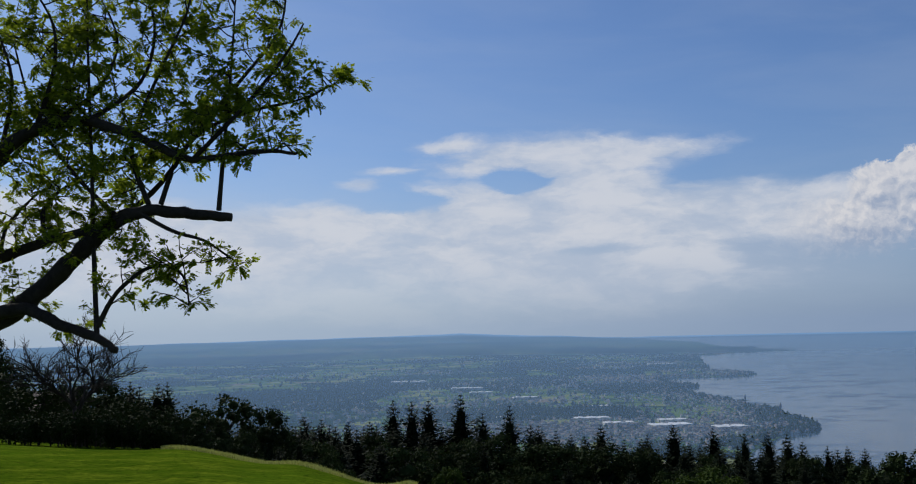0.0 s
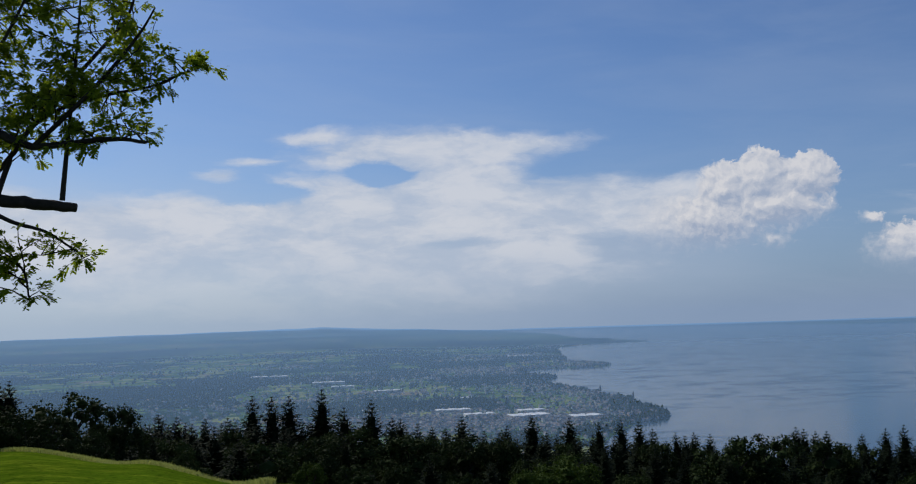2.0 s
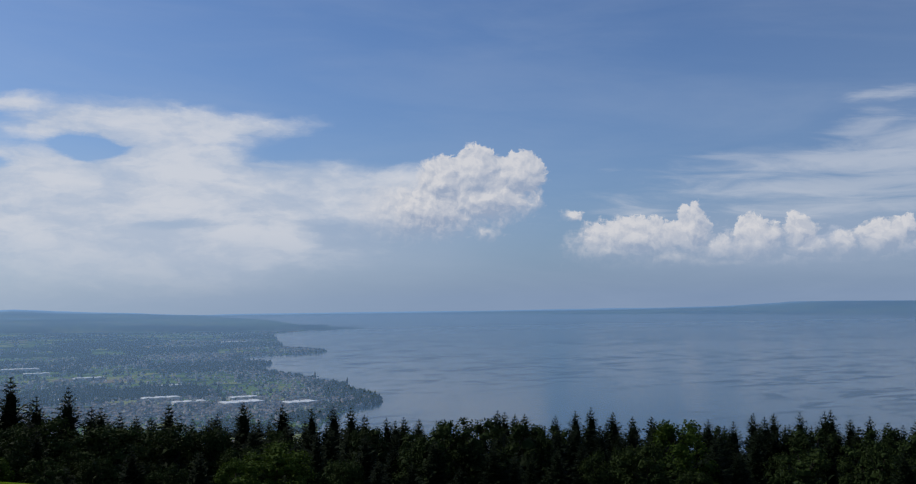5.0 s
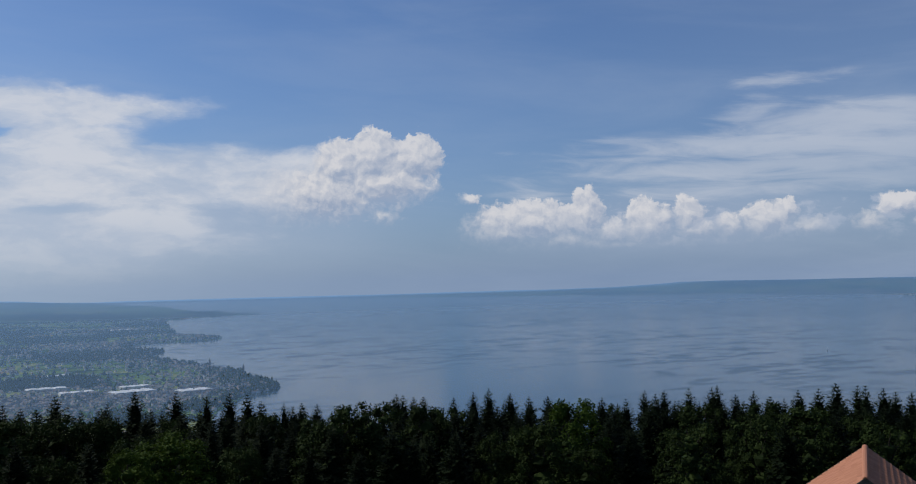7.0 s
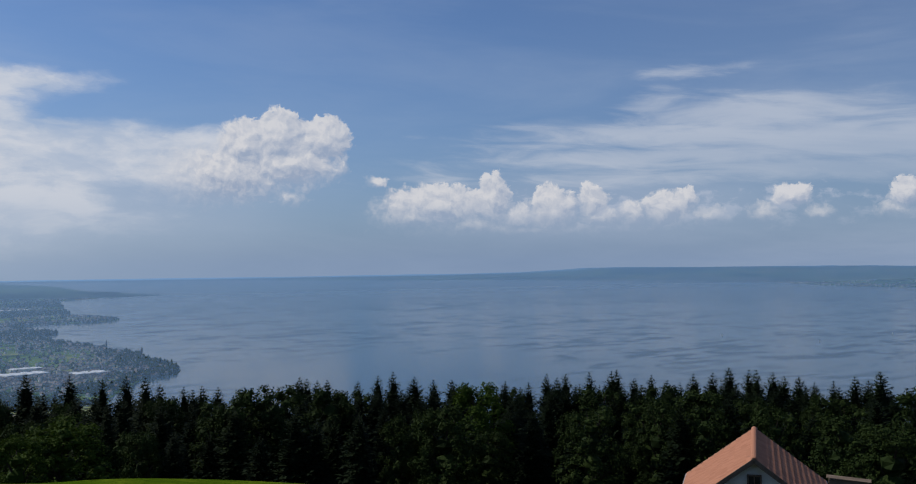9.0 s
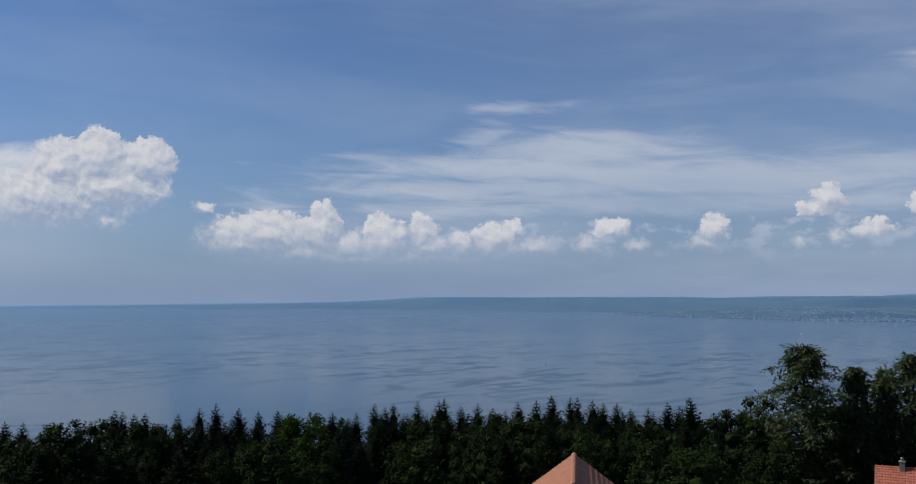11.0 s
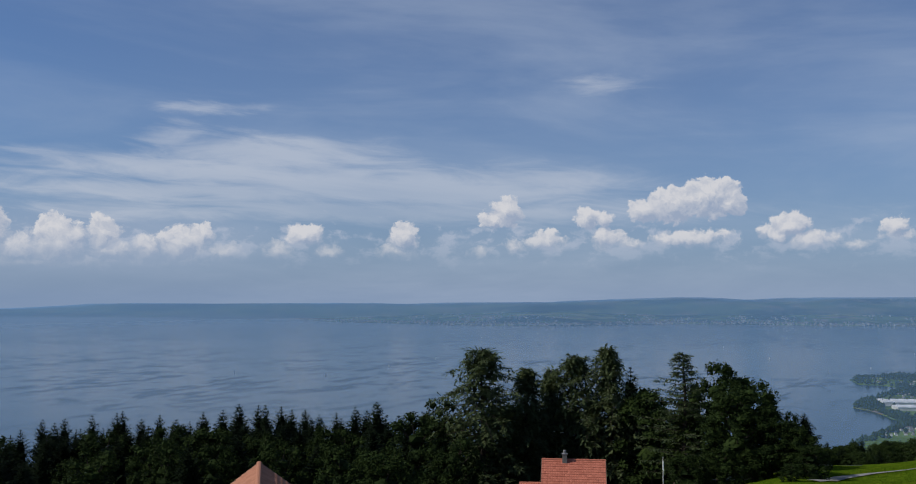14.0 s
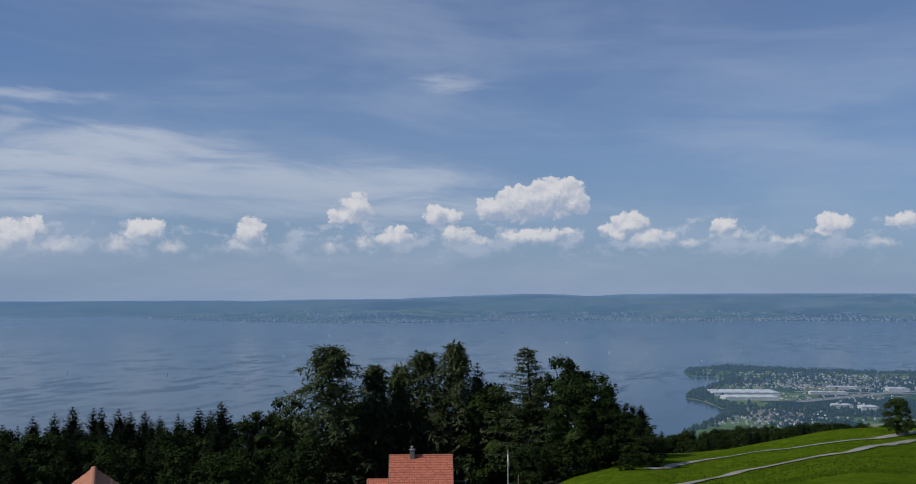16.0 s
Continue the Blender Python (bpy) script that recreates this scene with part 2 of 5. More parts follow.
def farm_material(name="farmland", size=1.0, pale=1.0):
    """Fields, meadows and orchards as an uneven patchwork; size: how broad the patches are."""
    m, g, b = material(name, 1.0, 0.0, 0.0)
    wide = g.add("ShaderNodeMapping")
    wide.inputs["Scale"].default_value = (1 / size, 1 / size, 1 / size)
    g.put(wide.inputs[0], g.add("ShaderNodeTexCoord").outputs["Object"])
    at = wide.outputs[0]
    wob = g.noise(at, 0.012, 3.0, 0.6, out=1)
    w = g.add("ShaderNodeVectorMath", operation="MULTIPLY_ADD")
    g.put(w.inputs[0], wob)
    w.inputs[1].default_value = (40.0, 40.0, 0.0)
    g.put(w.inputs[2], at)
    cell = g.add("ShaderNodeTexVoronoi")
    cell.inputs["Scale"].default_value = 0.034
    g.put(cell.inputs["Vector"], w.outputs[0])
    s = g.add("ShaderNodeSeparateColor")
    g.put(s.inputs[0], cell.outputs["Color"])
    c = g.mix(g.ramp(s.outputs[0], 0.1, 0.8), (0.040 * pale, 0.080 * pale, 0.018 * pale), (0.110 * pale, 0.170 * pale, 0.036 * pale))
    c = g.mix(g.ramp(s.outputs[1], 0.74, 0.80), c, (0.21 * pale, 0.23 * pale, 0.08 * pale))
    c = g.mix(g.ramp(s.outputs[2], 0.90, 0.93), c, (0.20, 0.16, 0.10))
    wood = g.noise(at, 0.005, 7.0, 0.68)
    c = g.mix(g.ramp(wood, 0.52, 0.55), c, (0.012, 0.028, 0.010))
    c = g.mix(g.math("MULTIPLY", g.ramp(g.noise(at, 0.05, 5.0, 0.7), 0.52, 0.62), 0.75), c, (0.016, 0.034, 0.011))
    g.put(b.inputs["Base Color"], c)
    return m


def water_material():
    """Open water; light wind draws darker, rougher bands across it."""
    m, g, b = material("lake_water", 0.1, 0.0, 0.5)
    b.inputs["Base Color"].default_value = (0.010, 0.028, 0.040, 1)
    b.inputs["IOR"].default_value = 1.333
    at = g.add("ShaderNodeTexCoord").outputs["Object"]
    s = g.add("ShaderNodeMapping")
    s.inputs["Rotation"].default_value = (0, 0, radians(38))
    s.inputs["Scale"].default_value = (0.5, 1.0, 1.0)
    g.put(s.inputs[0], at)
    band = g.noise(s.outputs[0], 0.048, 5.0, 0.6, distort=0.9)
    area = g.noise(s.outputs[0], 0.0028, 3.0, 0.5)
    r = g.math("MULTIPLY", g.ramp(band, 0.51, 0.58), g.ramp(area, 0.34, 0.52))
    g.put(b.inputs["Roughness"], g.math("MULTIPLY_ADD", r, 0.14, 0.115))
    g.put(b.inputs["Base Color"], g.mix(g.noise(at, 0.004, 3.0), (0.016, 0.036, 0.054), (0.024, 0.050, 0.066)))
    chop = g.noise(at, 0.6, 4.0, 0.6)
    bump(g, b, chop, 0.12, 0.3)
    return m


def haze_material():
    """Distance haze painted on a sheet over plain and lake; opacity grows with distance."""
    m = bpy.data.materials.new("painted_haze")
    m.use_nodes = True
    g = Nodes(m.node_tree)
    at = g.add("ShaderNodeTexCoord").outputs["Object"]
    s = g.add("ShaderNodeVectorMath", operation="LENGTH")
    g.put(s.inputs[0], at)
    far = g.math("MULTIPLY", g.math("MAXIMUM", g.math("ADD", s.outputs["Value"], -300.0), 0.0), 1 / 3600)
    # painted paler towards the sun's bearing, and more opaque over the lake's long reach
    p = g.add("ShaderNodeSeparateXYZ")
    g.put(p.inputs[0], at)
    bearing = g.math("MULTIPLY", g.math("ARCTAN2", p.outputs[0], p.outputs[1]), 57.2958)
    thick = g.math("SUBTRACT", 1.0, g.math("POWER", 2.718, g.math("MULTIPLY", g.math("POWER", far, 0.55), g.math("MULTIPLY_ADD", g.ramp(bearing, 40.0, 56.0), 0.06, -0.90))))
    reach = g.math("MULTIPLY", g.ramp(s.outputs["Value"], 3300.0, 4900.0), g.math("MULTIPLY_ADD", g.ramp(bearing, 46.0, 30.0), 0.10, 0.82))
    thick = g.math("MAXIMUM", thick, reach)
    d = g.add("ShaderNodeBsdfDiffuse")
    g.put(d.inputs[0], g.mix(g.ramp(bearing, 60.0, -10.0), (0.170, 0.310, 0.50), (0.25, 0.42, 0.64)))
    t = g.add("ShaderNodeBsdfTransparent")
    mx = g.add("ShaderNodeMixShader")
    g.put(mx.inputs[0], thick)
    g.put(mx.inputs[1], t.outputs[0])
    g.put(mx.inputs[2], d.outputs[0])
    g.put(g.add("ShaderNodeOutputMaterial").inputs[0], mx.outputs[0])
    return m


def tile_material(name, dark, light):
    m, g, b = material(name, 0.8, 0.0, 0.25)
    rnd = g.add("ShaderNodeNewGeometry").outputs["Random Per Island"]
    at = g.add("ShaderNodeTexCoord").outputs["Object"]
    n = g.noise(at, 3.0, 5.0, 0.65)
    c = g.mix(g.math("ADD", g.math("MULTIPLY", rnd, 0.55), g.math("MULTIPLY", n, 0.45)), dark, light)
    c = g.mix(g.ramp(g.noise(at, 0.8, 5.0, 0.7), 0.60, 0.75), c, (0.14, 0.085, 0.06))
    g.put(b.inputs["Base Color"], c)
    bump(g, b, g.noise(at, 30.0, 3.0), 0.2, 0.01)
    return m


GRASS, FARM, WATER, HAZE = grass_material(), farm_material(), water_material(), haze_material()
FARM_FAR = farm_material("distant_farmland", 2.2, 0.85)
FLOOR = two_scale("forest_floor", (0.010, 0.014, 0.005), (0.028, 0.034, 0.011), 0.1, 2.0)
BARK = two_scale("dark_bark", (0.014, 0.011, 0.008), (0.045, 0.036, 0.028), 1.5, 14.0, 0.95, 0.6, 0.03)
BARK_PALE = two_scale("grey_bark", (0.04, 0.034, 0.03), (0.10, 0.085, 0.075), 1.5, 14.0, 0.95, 0.5, 0.02)
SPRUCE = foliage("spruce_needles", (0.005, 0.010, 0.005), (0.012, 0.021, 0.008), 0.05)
LARCH = foliage("larch_needles", (0.034, 0.052, 0.024), (0.090, 0.112, 0.050), 0.15)
LEAF = foliage("broad_leaves", (0.006, 0.013, 0.004), (0.030, 0.048, 0.012), 0.06)
LEAF_MID = foliage("young_leaves", (0.016, 0.034, 0.005), (0.046, 0.076, 0.011), 0.12)
LEAF_SPRING = foliage("fresh_leaves", (0.045, 0.078, 0.008), (0.265, 0.33, 0.036), 0.5)
HEDGE = foliage("hedge_leaves", (0.006, 0.014, 0.004), (0.018, 0.030, 0.007), 0.06)
BLADE_SHORT = foliage("short_grass", (0.035, 0.065, 0.004), (0.075, 0.120, 0.008), 0.2)
BLADE = foliage("tall_grass", (0.12, 0.16, 0.03), (0.36, 0.38, 0.16), 0.3)
TILE_A = tile_material("salmon_roof_tiles", (0.28, 0.115, 0.065), (0.42, 0.19, 0.115))
TILE_B = tile_material("red_roof_tiles", (0.32, 0.095, 0.06), (0.50, 0.17, 0.11))
RENDER_GREY = two_scale("grey_render", (0.12, 0.12, 0.115), (0.22, 0.22, 0.21), 1.5, 16.0, 0.9, 0.2, 0.006)
PLASTER = two_scale("white_plaster", (0.66, 0.66, 0.62), (0.80, 0.80, 0.76), 0.7, 12.0, 0.9, 0.15, 0.005)
WOOD = two_scale("weathered_wood", (0.09, 0.065, 0.045), (0.20, 0.15, 0.11), 1.0, 18.0, 0.85, 0.3, 0.01)
METAL = two_scale("grey_sheet_metal", (0.16, 0.165, 0.17), (0.28, 0.285, 0.29), 1.5, 20.0, 0.45, 0.1, 0.004)
POLE = two_scale("white_pole_paint", (0.62, 0.62, 0.6), (0.78, 0.78, 0.76), 2.0, 20.0, 0.4, 0.05, 0.002)
GLASS = two_scale("dark_window_glass", (0.012, 0.014, 0.016), (0.03, 0.032, 0.036), 1.0, 5.0, 0.08, 0.0, 0.001, 0.5)
GRAVEL = two_scale("pale_gravel", (0.16, 0.155, 0.14), (0.30, 0.29, 0.265), 0.3, 8.0, 0.95, 0.4, 0.03)
TOWN_WALL = two_scale("town_walls", (0.40, 0.40, 0.38), (0.78, 0.77, 0.74), 0.06, 0.4, 0.9, 0.0)
TOWN_ROOF = two_scale("town_roofs", (0.09, 0.075, 0.07), (0.24, 0.20, 0.19), 0.05, 0.3, 0.9, 0.0)
HALL_ROOF = two_scale("hall_roofs", (0.50, 0.51, 0.52), (0.78, 0.78, 0.78), 0.03, 0.2, 0.7, 0.0)
FAR_TREES = foliage("distant_trees", (0.010, 0.024, 0.008), (0.030, 0.052, 0.016), 0.05)
SAIL = two_scale("white_sails", (0.7, 0.7, 0.68), (0.85, 0.85, 0.83), 1.0, 5.0, 0.7, 0.0)

# ---- the lie of the land ----
LAKE = -72.0            # level of the lake; the eye is at 0
REACH = 4940.0          # how far the land goes
# Height of the hillside by bearing (rows) and distance (columns).
BEARINGS = (-62.0, -30.0, -17.0, -10.5, -4.0, 15.0, 35.0, 54.0, 72.0, 86.0, 99.0, 112.0)
DISTANCES = (3.0, 30.0, 55.0, 90.0, 130.0, 150.0, 200.0, 300.0)
HEIGHTS = (
    (-1.7, -3.1, -4.4, -5.5, -7.0, -8.0, -12.0, -25.0),
    (-1.7, -3.3, -5.0, -7.2, -12.0, -15.0, -25.0, -45.0),
    (-1.7, -3.7, -6.0, -13.0, -22.0, -26.0, -38.0, -56.0),
    (-1.7, -4.05, -7.4, -17.0, -27.0, -31.0, -41.0, -58.0),
    (-1.7, -4.8, -10.4, -21.0, -31.0, -35.0, -44.0, -59.0),
    (-1.7, -6.25, -15.0, -25.0, -33.0, -36.0, -44.0, -59.0),
    (-1.7, -7.0, -17.0, -26.0, -33.0, -36.0, -44.0, -59.0),
    (-1.7, -7.3, -17.0, -26.0, -33.0, -36.0, -44.0, -59.0),
    (-1.7, -7.5, -16.0, -23.0, -29.0, -32.0, -42.0, -57.0),
    (-1.7, -6.0, -12.0, -17.0, -21.8, -24.2, -36.0, -54.0),
    (-1.7, -5.2, -9.5, -13.8, -17.6, -18.9, -27.0, -48.0),
    (-1.7, -4.5, -7.5, -10.5, -13.0, -14.5, -20.0, -38.0),
)
# Outlines of the land round the lake, in plan.
WEST_SHORE = [
    (798, 4490), (827, 3381), (732, 2607), (780, 2237), (643, 2199), (514, 2033), (457, 1852), (363, 1406), (398, 1271), (338, 1237),
    (287, 1246), (242, 1173), (268, 1072), (233, 1014), (235, 936), (244, 841), (254, 779), (241, 721), (242, 685), (236, 629), (203, 602), (162, 539),
    (134, 477), (60, 380), (-1500, -300), (-5200, -300), (-5200, 5300), (860, 5300),
]
FAR_SHORE = [(900, 4720), (1701, 4407), (2052, 3346), (2348, 2955), (2628, 2328), (2739, 1970), (2344, 1483), (2211, 969), (2282, 727), (2601, 545),
             (2608, 74), (2752, -470), (2900, -1500), (5200, -3000), (5200, 5300), (900, 5300)]
DELTA_SHORE = [(938, -159), (942, -77), (961, -42), (979, 1), (941, 30), (910, 40), (859, 35), (850, 6), (822, 3), (767, 18), (718, 30), (678, 29),
               (647, 12), (617, 3), (594, 2), (547, 16), (440, 40), (300, 40), (200, -900), (1000, -900)]


def value_noise(x, y, seed=0):
    """Smooth noise from 0 to 1 on a grid of spacing 1."""
    xi, yi = np.floor(x), np.floor(y)
    u, v = x - xi, y - yi
    u, v = u * u * (3 - 2 * u), v * v * (3 - 2 * v)

    def h(a, b):
        s = np.sin(a * 127.1 + b * 311.7 + seed * 74.7) * 43758.5453
        return s - np.floor(s)
    return (h(xi, yi) * (1 - u) + h(xi + 1, yi) * u) * (1 - v) + (h(xi, yi + 1) * (1 - u) + h(xi + 1, yi + 1) * u) * v


def fbm(x, y, octaves=4, seed=0):
    total, amp = 0.0, 0.5
    for i in range(octaves):
        total = total + amp * value_noise(x * 2 ** i, y * 2 ** i, seed + i)
        amp *= 0.5
    return total


def hillside(bearing, r):
    """Height of the near slope."""
    b = np.clip(bearing, BEARINGS[0], BEARINGS[-1])
    h = np.array(HEIGHTS)
    cols = [np.interp(r, DISTANCES, row) for row in h]
    z = cols[-1] * 1.0
    for i in range(len(BEARINGS) - 1):
        f = np.clip((b - BEARINGS[i]) / (BEARINGS[i + 1] - BEARINGS[i]), 0, 1)
        f = f * f * (3 - 2 * f)
        z = np.where((b >= BEARINGS[i]) & (b <= BEARINGS[i + 1]), cols[i] * (1 - f) + cols[i + 1] * f, z)
    return np.where(r > 300, z - (r - 300) * 0.11, z)


def inside_by(x, y, outline):
    """Distance from a closed outline: positive inside, negative outside."""
    best, odd = np.full(np.shape(x), 1e9), np.zeros(np.shape(x), bool)
    for (ax, ay), (bx, by) in zip(outline, outline[1:] + outline[:1]):
        dx, dy = bx - ax, by - ay
        t = np.clip(((x - ax) * dx + (y - ay) * dy) / (dx * dx + dy * dy), 0, 1)
        best = np.minimum(best, np.hypot(x - ax - t * dx, y - ay - t * dy))
        cross = (ay > y) != (by > y)
        odd ^= cross & (x < ax + (y - ay) * dx / (dy if dy else 1e-9))
    return np.where(odd, best, -best)


def slope(x, y):
    """Height of the near slope at a place in plan, with its small unevenness."""
    r, b = np.hypot(x, y), np.degrees(np.arctan2(x, y))
    return hillside(b, r) + (fbm(x / 14, y / 14, 3) - 0.45) * np.clip(r / 60 - 0.2, 0, 1.2)


def ground(x, y):
    """Height of the land at a place in plan."""
    x, y = np.asarray(x, float), np.asarray(y, float)
    r, b = np.hypot(x, y), np.degrees(np.arctan2(x, y))
    near = slope(x, y)
    if np.max(r) < 380:
        return near
    shore = np.clip(r / 260, 1, 8) * 2.2 * (fbm(x / (r / 60 + 6), y / (r / 60 + 6), 3, 7) - 0.45) * 2
    west, far, delta = (inside_by(x, y, o) + shore for o in (WEST_SHORE, FAR_SHORE, DELTA_SHORE))
    inland = np.maximum(np.maximum(west, far), delta)
    z = LAKE + np.clip(inland * 0.12, -4, 1.0)
    roll = fbm(x / 420, y / 420, 4, 3)
    hills_w = np.interp(b, (-60, -18, -8, -3, 0, 4, 9, 12), (21, 21, 24, 30, 34, 15, 2, 0))
    hills_f = np.interp(b, (10, 20, 21.5, 28, 36, 40, 44, 51, 57, 68, 78, 100), (0, 1, 5, 6, 9, 16, 34, 30, 33, 38, 59, 61))
    rise_w = np.clip(west / 300, 0, 1) * (np.clip((r - 900) / 3900, 0, 1) ** 1.3 * hills_w * (0.55 + 0.9 * np.clip(roll - 0.1, 0, 0.5)) + roll * np.clip((r - 700) / 1500, 0, 1) * 7)
    rise_f = np.clip(far / 900, 0, 1) ** 1.4 * hills_f * (0.62 + 0.85 * np.clip(roll - 0.05, 0, 0.5)) + np.clip(far / 200, 0, 1) * roll * 4
    z = z + np.where(west > far, np.where(west > 0, rise_w, 0), np.where(far > 0, rise_f, 0))
    return np.maximum(z, near)


def sheet(name, bearings, radii, height, materials, pick=None):
    """A sheet of ground on rings round the eye."""
    nb, nr = len(bearings), len(radii)
    B, R = np.meshgrid(np.radians(bearings), np.array(radii))
    x, y = R * np.sin(B), R * np.cos(B)
    z = height(x, y)
    me = bpy.data.meshes.new(name)
    i = np.arange((nr - 1) * nb)
    row, col = i // nb, i % nb
    nxt = (col + 1) % nb
    quads = np.stack([row * nb + col, row * nb + nxt, (row + 1) * nb + nxt, (row + 1) * nb + col], 1)
    me.from_pydata(np.stack([x.ravel(), y.ravel(), z.ravel()], 1), [], quads)
    for m in materials:
        me.materials.append(m)
    if pick is not None:
        cx, cy = x.ravel()[quads].mean(1), y.ravel()[quads].mean(1)
        me.polygons.foreach_set("material_index", pick(cx, cy).astype(np.int32))
    me.polygons.foreach_set("use_smooth", np.ones(len(quads), bool))
    me.update()
    return new(name, me)


def in_meadow(x, y):
    """The mown slopes: the crest in the west and the hay meadow in the east."""
    r, b = np.hypot(x, y), np.degrees(np.arctan2(x, y))
    west = (r < np.interp(b, (-62, -30, -17, -10, -4, 10, 20), (85, 70, 57, 50, 40, 32, 32)))
    east = (b > 76) & (r < np.interp(b, (76, 83, 84.5, 86, 90, 100, 112), (95, 128, 132, 146, 154, 160, 150)))
    return west | east | (r < 32) | (np.abs(b) > 112)


FINE = list(np.arange(-33.0, 107.0, 0.3)) + list(np.arange(107.0, 327.0, 4.0))
RINGS = [0.01] + list(np.geomspace(0.6, 24, 22)) + list(np.geomspace(25, 160, 100)) + list(np.geomspace(162, 470, 70)) + list(np.geomspace(474, REACH, 170))
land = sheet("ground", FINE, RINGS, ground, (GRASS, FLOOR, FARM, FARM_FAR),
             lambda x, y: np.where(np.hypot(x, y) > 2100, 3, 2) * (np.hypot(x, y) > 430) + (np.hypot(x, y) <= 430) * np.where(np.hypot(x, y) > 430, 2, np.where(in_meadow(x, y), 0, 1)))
tagged(land, "green meadow slope falling to a wooded, field-patched plain", "ground", kind="structure")
lake = sheet("water", list(np.arange(0.0, 360.0, 3.0)), [380, 900, 1800, 3200, REACH], lambda x, y: np.full(x.shape, LAKE), (WATER,))
tagged(lake, "wide calm blue-grey lake with wind-ruffled bands", "lake", kind="structure")
# an added sheet just above land and lake, carrying the painted distance haze
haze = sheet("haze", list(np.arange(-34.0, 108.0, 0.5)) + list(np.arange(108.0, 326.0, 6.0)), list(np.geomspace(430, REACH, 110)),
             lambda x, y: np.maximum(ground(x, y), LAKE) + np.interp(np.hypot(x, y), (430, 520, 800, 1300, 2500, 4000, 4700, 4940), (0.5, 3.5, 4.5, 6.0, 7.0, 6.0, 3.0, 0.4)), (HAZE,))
tagged(haze, "thin pale blue sheet over plain and lake, with distance haze painted in", "haze", kind="structure")


def polar(bearing, r, lift=0.0):
    x, y = r * math.sin(radians(bearing)), r * math.cos(radians(bearing))
    return Vector((x, y, float(ground(x, y)) + lift))


def part(name, bm, mat, parent, label=""):
    """Links a bmesh as one mesh under a thing or a part."""
    me = bpy.data.meshes.new(name)
    bm.to_mesh(me)
    bm.free()
    me.materials.append(mat)
    ob = new(name, me)
    ob.parent = parent
    return tagged(ob, label) if label else ob


def mesh_part(name, verts, faces, mat, parent=None, label="", smooth=False):
    me = bpy.data.meshes.new(name)
    me.from_pydata([tuple(v) for v in verts], [], faces)
    me.materials.append(mat)
    if smooth:
        me.polygons.foreach_set("use_smooth", np.ones(len(me.polygons), bool))
    me.update()
    ob = new(name, me)
    ob.parent = parent
    return tagged(ob, label) if label else ob


def thing(name, at, label, category, group="", kind="", turn=0.0):
    ob = new(name)
    ob.matrix_basis = Matrix.Translation(at) @ Matrix.Rotation(radians(turn), 4, "Z")
    ob.empty_display_size = 0.2
    return tagged(ob, label, category, group, kind)


def box(bm, cx, cy, cz, sx, sy, sz, m=Matrix.Identity(4), bevel=0.0):
    """A box of the given centre and size, with its edges eased."""
    made = bmesh.ops.create_cube(bm, size=1.0, matrix=m @ Matrix.LocRotScale((cx, cy, cz), None, (sx, sy, sz)))
    if bevel:
        edges = list({e for v in made["verts"] for e in v.link_edges})
        bmesh.ops.bevel(bm, geom=edges, offset=bevel, segments=1, affect="EDGES")


def strip(name, line, width, lift, label):
    """A gravel path laid on the ground along a line of (bearing, distance)."""
    pts = [polar(b, r) for b, r in line]
    fine = []
    for i in range(len(pts) - 1):
        p0, p1, p2, p3 = (pts[min(max(i + j, 0), len(pts) - 1)] for j in (-1, 0, 1, 2))
        for s in range(16):
            t = s / 16
            fine.append(0.5 * (2 * p1 + (p2 - p0) * t + (2 * p0 - 5 * p1 + 4 * p2 - p3) * t * t + (3 * p1 - p0 - 3 * p2 + p3) * t ** 3))
    v, fc = [], []
    rng = random.Random(len(name))
    for i, p in enumerate(fine):
        d = (fine[min(i + 1, len(fine) - 1)] - fine[max(i - 1, 0)]).normalized()
        side = Vector((d.y, -d.x, 0)).normalized()
        w = width / 2 * rng.uniform(0.96, 1.04)
        for f in (-1.0, -0.5, 0.0, 0.5, 1.0):
            q = p + side * w * f
            v.append((q.x, q.y, float(ground(q.x, q.y)) + lift + 0.05 * (1 - abs(f))))
        if i:
            a = 5 * i
            fc += [(a - 5 + j, a - 4 + j, a + 1 + j, a + j) for j in range(4)]
    return tagged(mesh_part(name, v, fc, GRAVEL), label, "path", kind="structure")


def sighted(line):
    """Where sight lines, as (bearing, height) in degrees, first meet the slope."""
    out = []
    for b, e in line:
        r = 30.0
        while r < 170 and math.degrees(math.atan2(float(ground(r * math.sin(radians(b)), r * math.cos(radians(b)))), r)) < e:
            r += 0.2
        out.append((b, r))
    return out


strip("road", sighted([(85.4, -10.11), (88.2, -9.55), (91.5, -8.89), (94.6, -8.35), (97.0, -7.94), (98.8, -7.59), (99.8, -7.37)]), 1.6, 0.10, "pale gravel farm track across the sloping meadow")
strip("pavement", sighted([(86.3, -11.21), (87.6, -10.83), (90.2, -10.17), (91.5, -9.81), (94.6, -9.01), (97.0, -8.43), (99.7, -7.80)]), 1.6, 0.10, "grey gravel footpath across the sloping meadow")
strip("runway", [(93.6, 668), (95.6, 700), (97.5, 735), (99.6, 775)], 9.0, 0.3, "long pale concrete airfield strip on the flat delta")
strip("runway", [(93.4, 735), (96.2, 742), (99.8, 752)], 6.0, 0.3, "pale concrete apron on the flat delta")

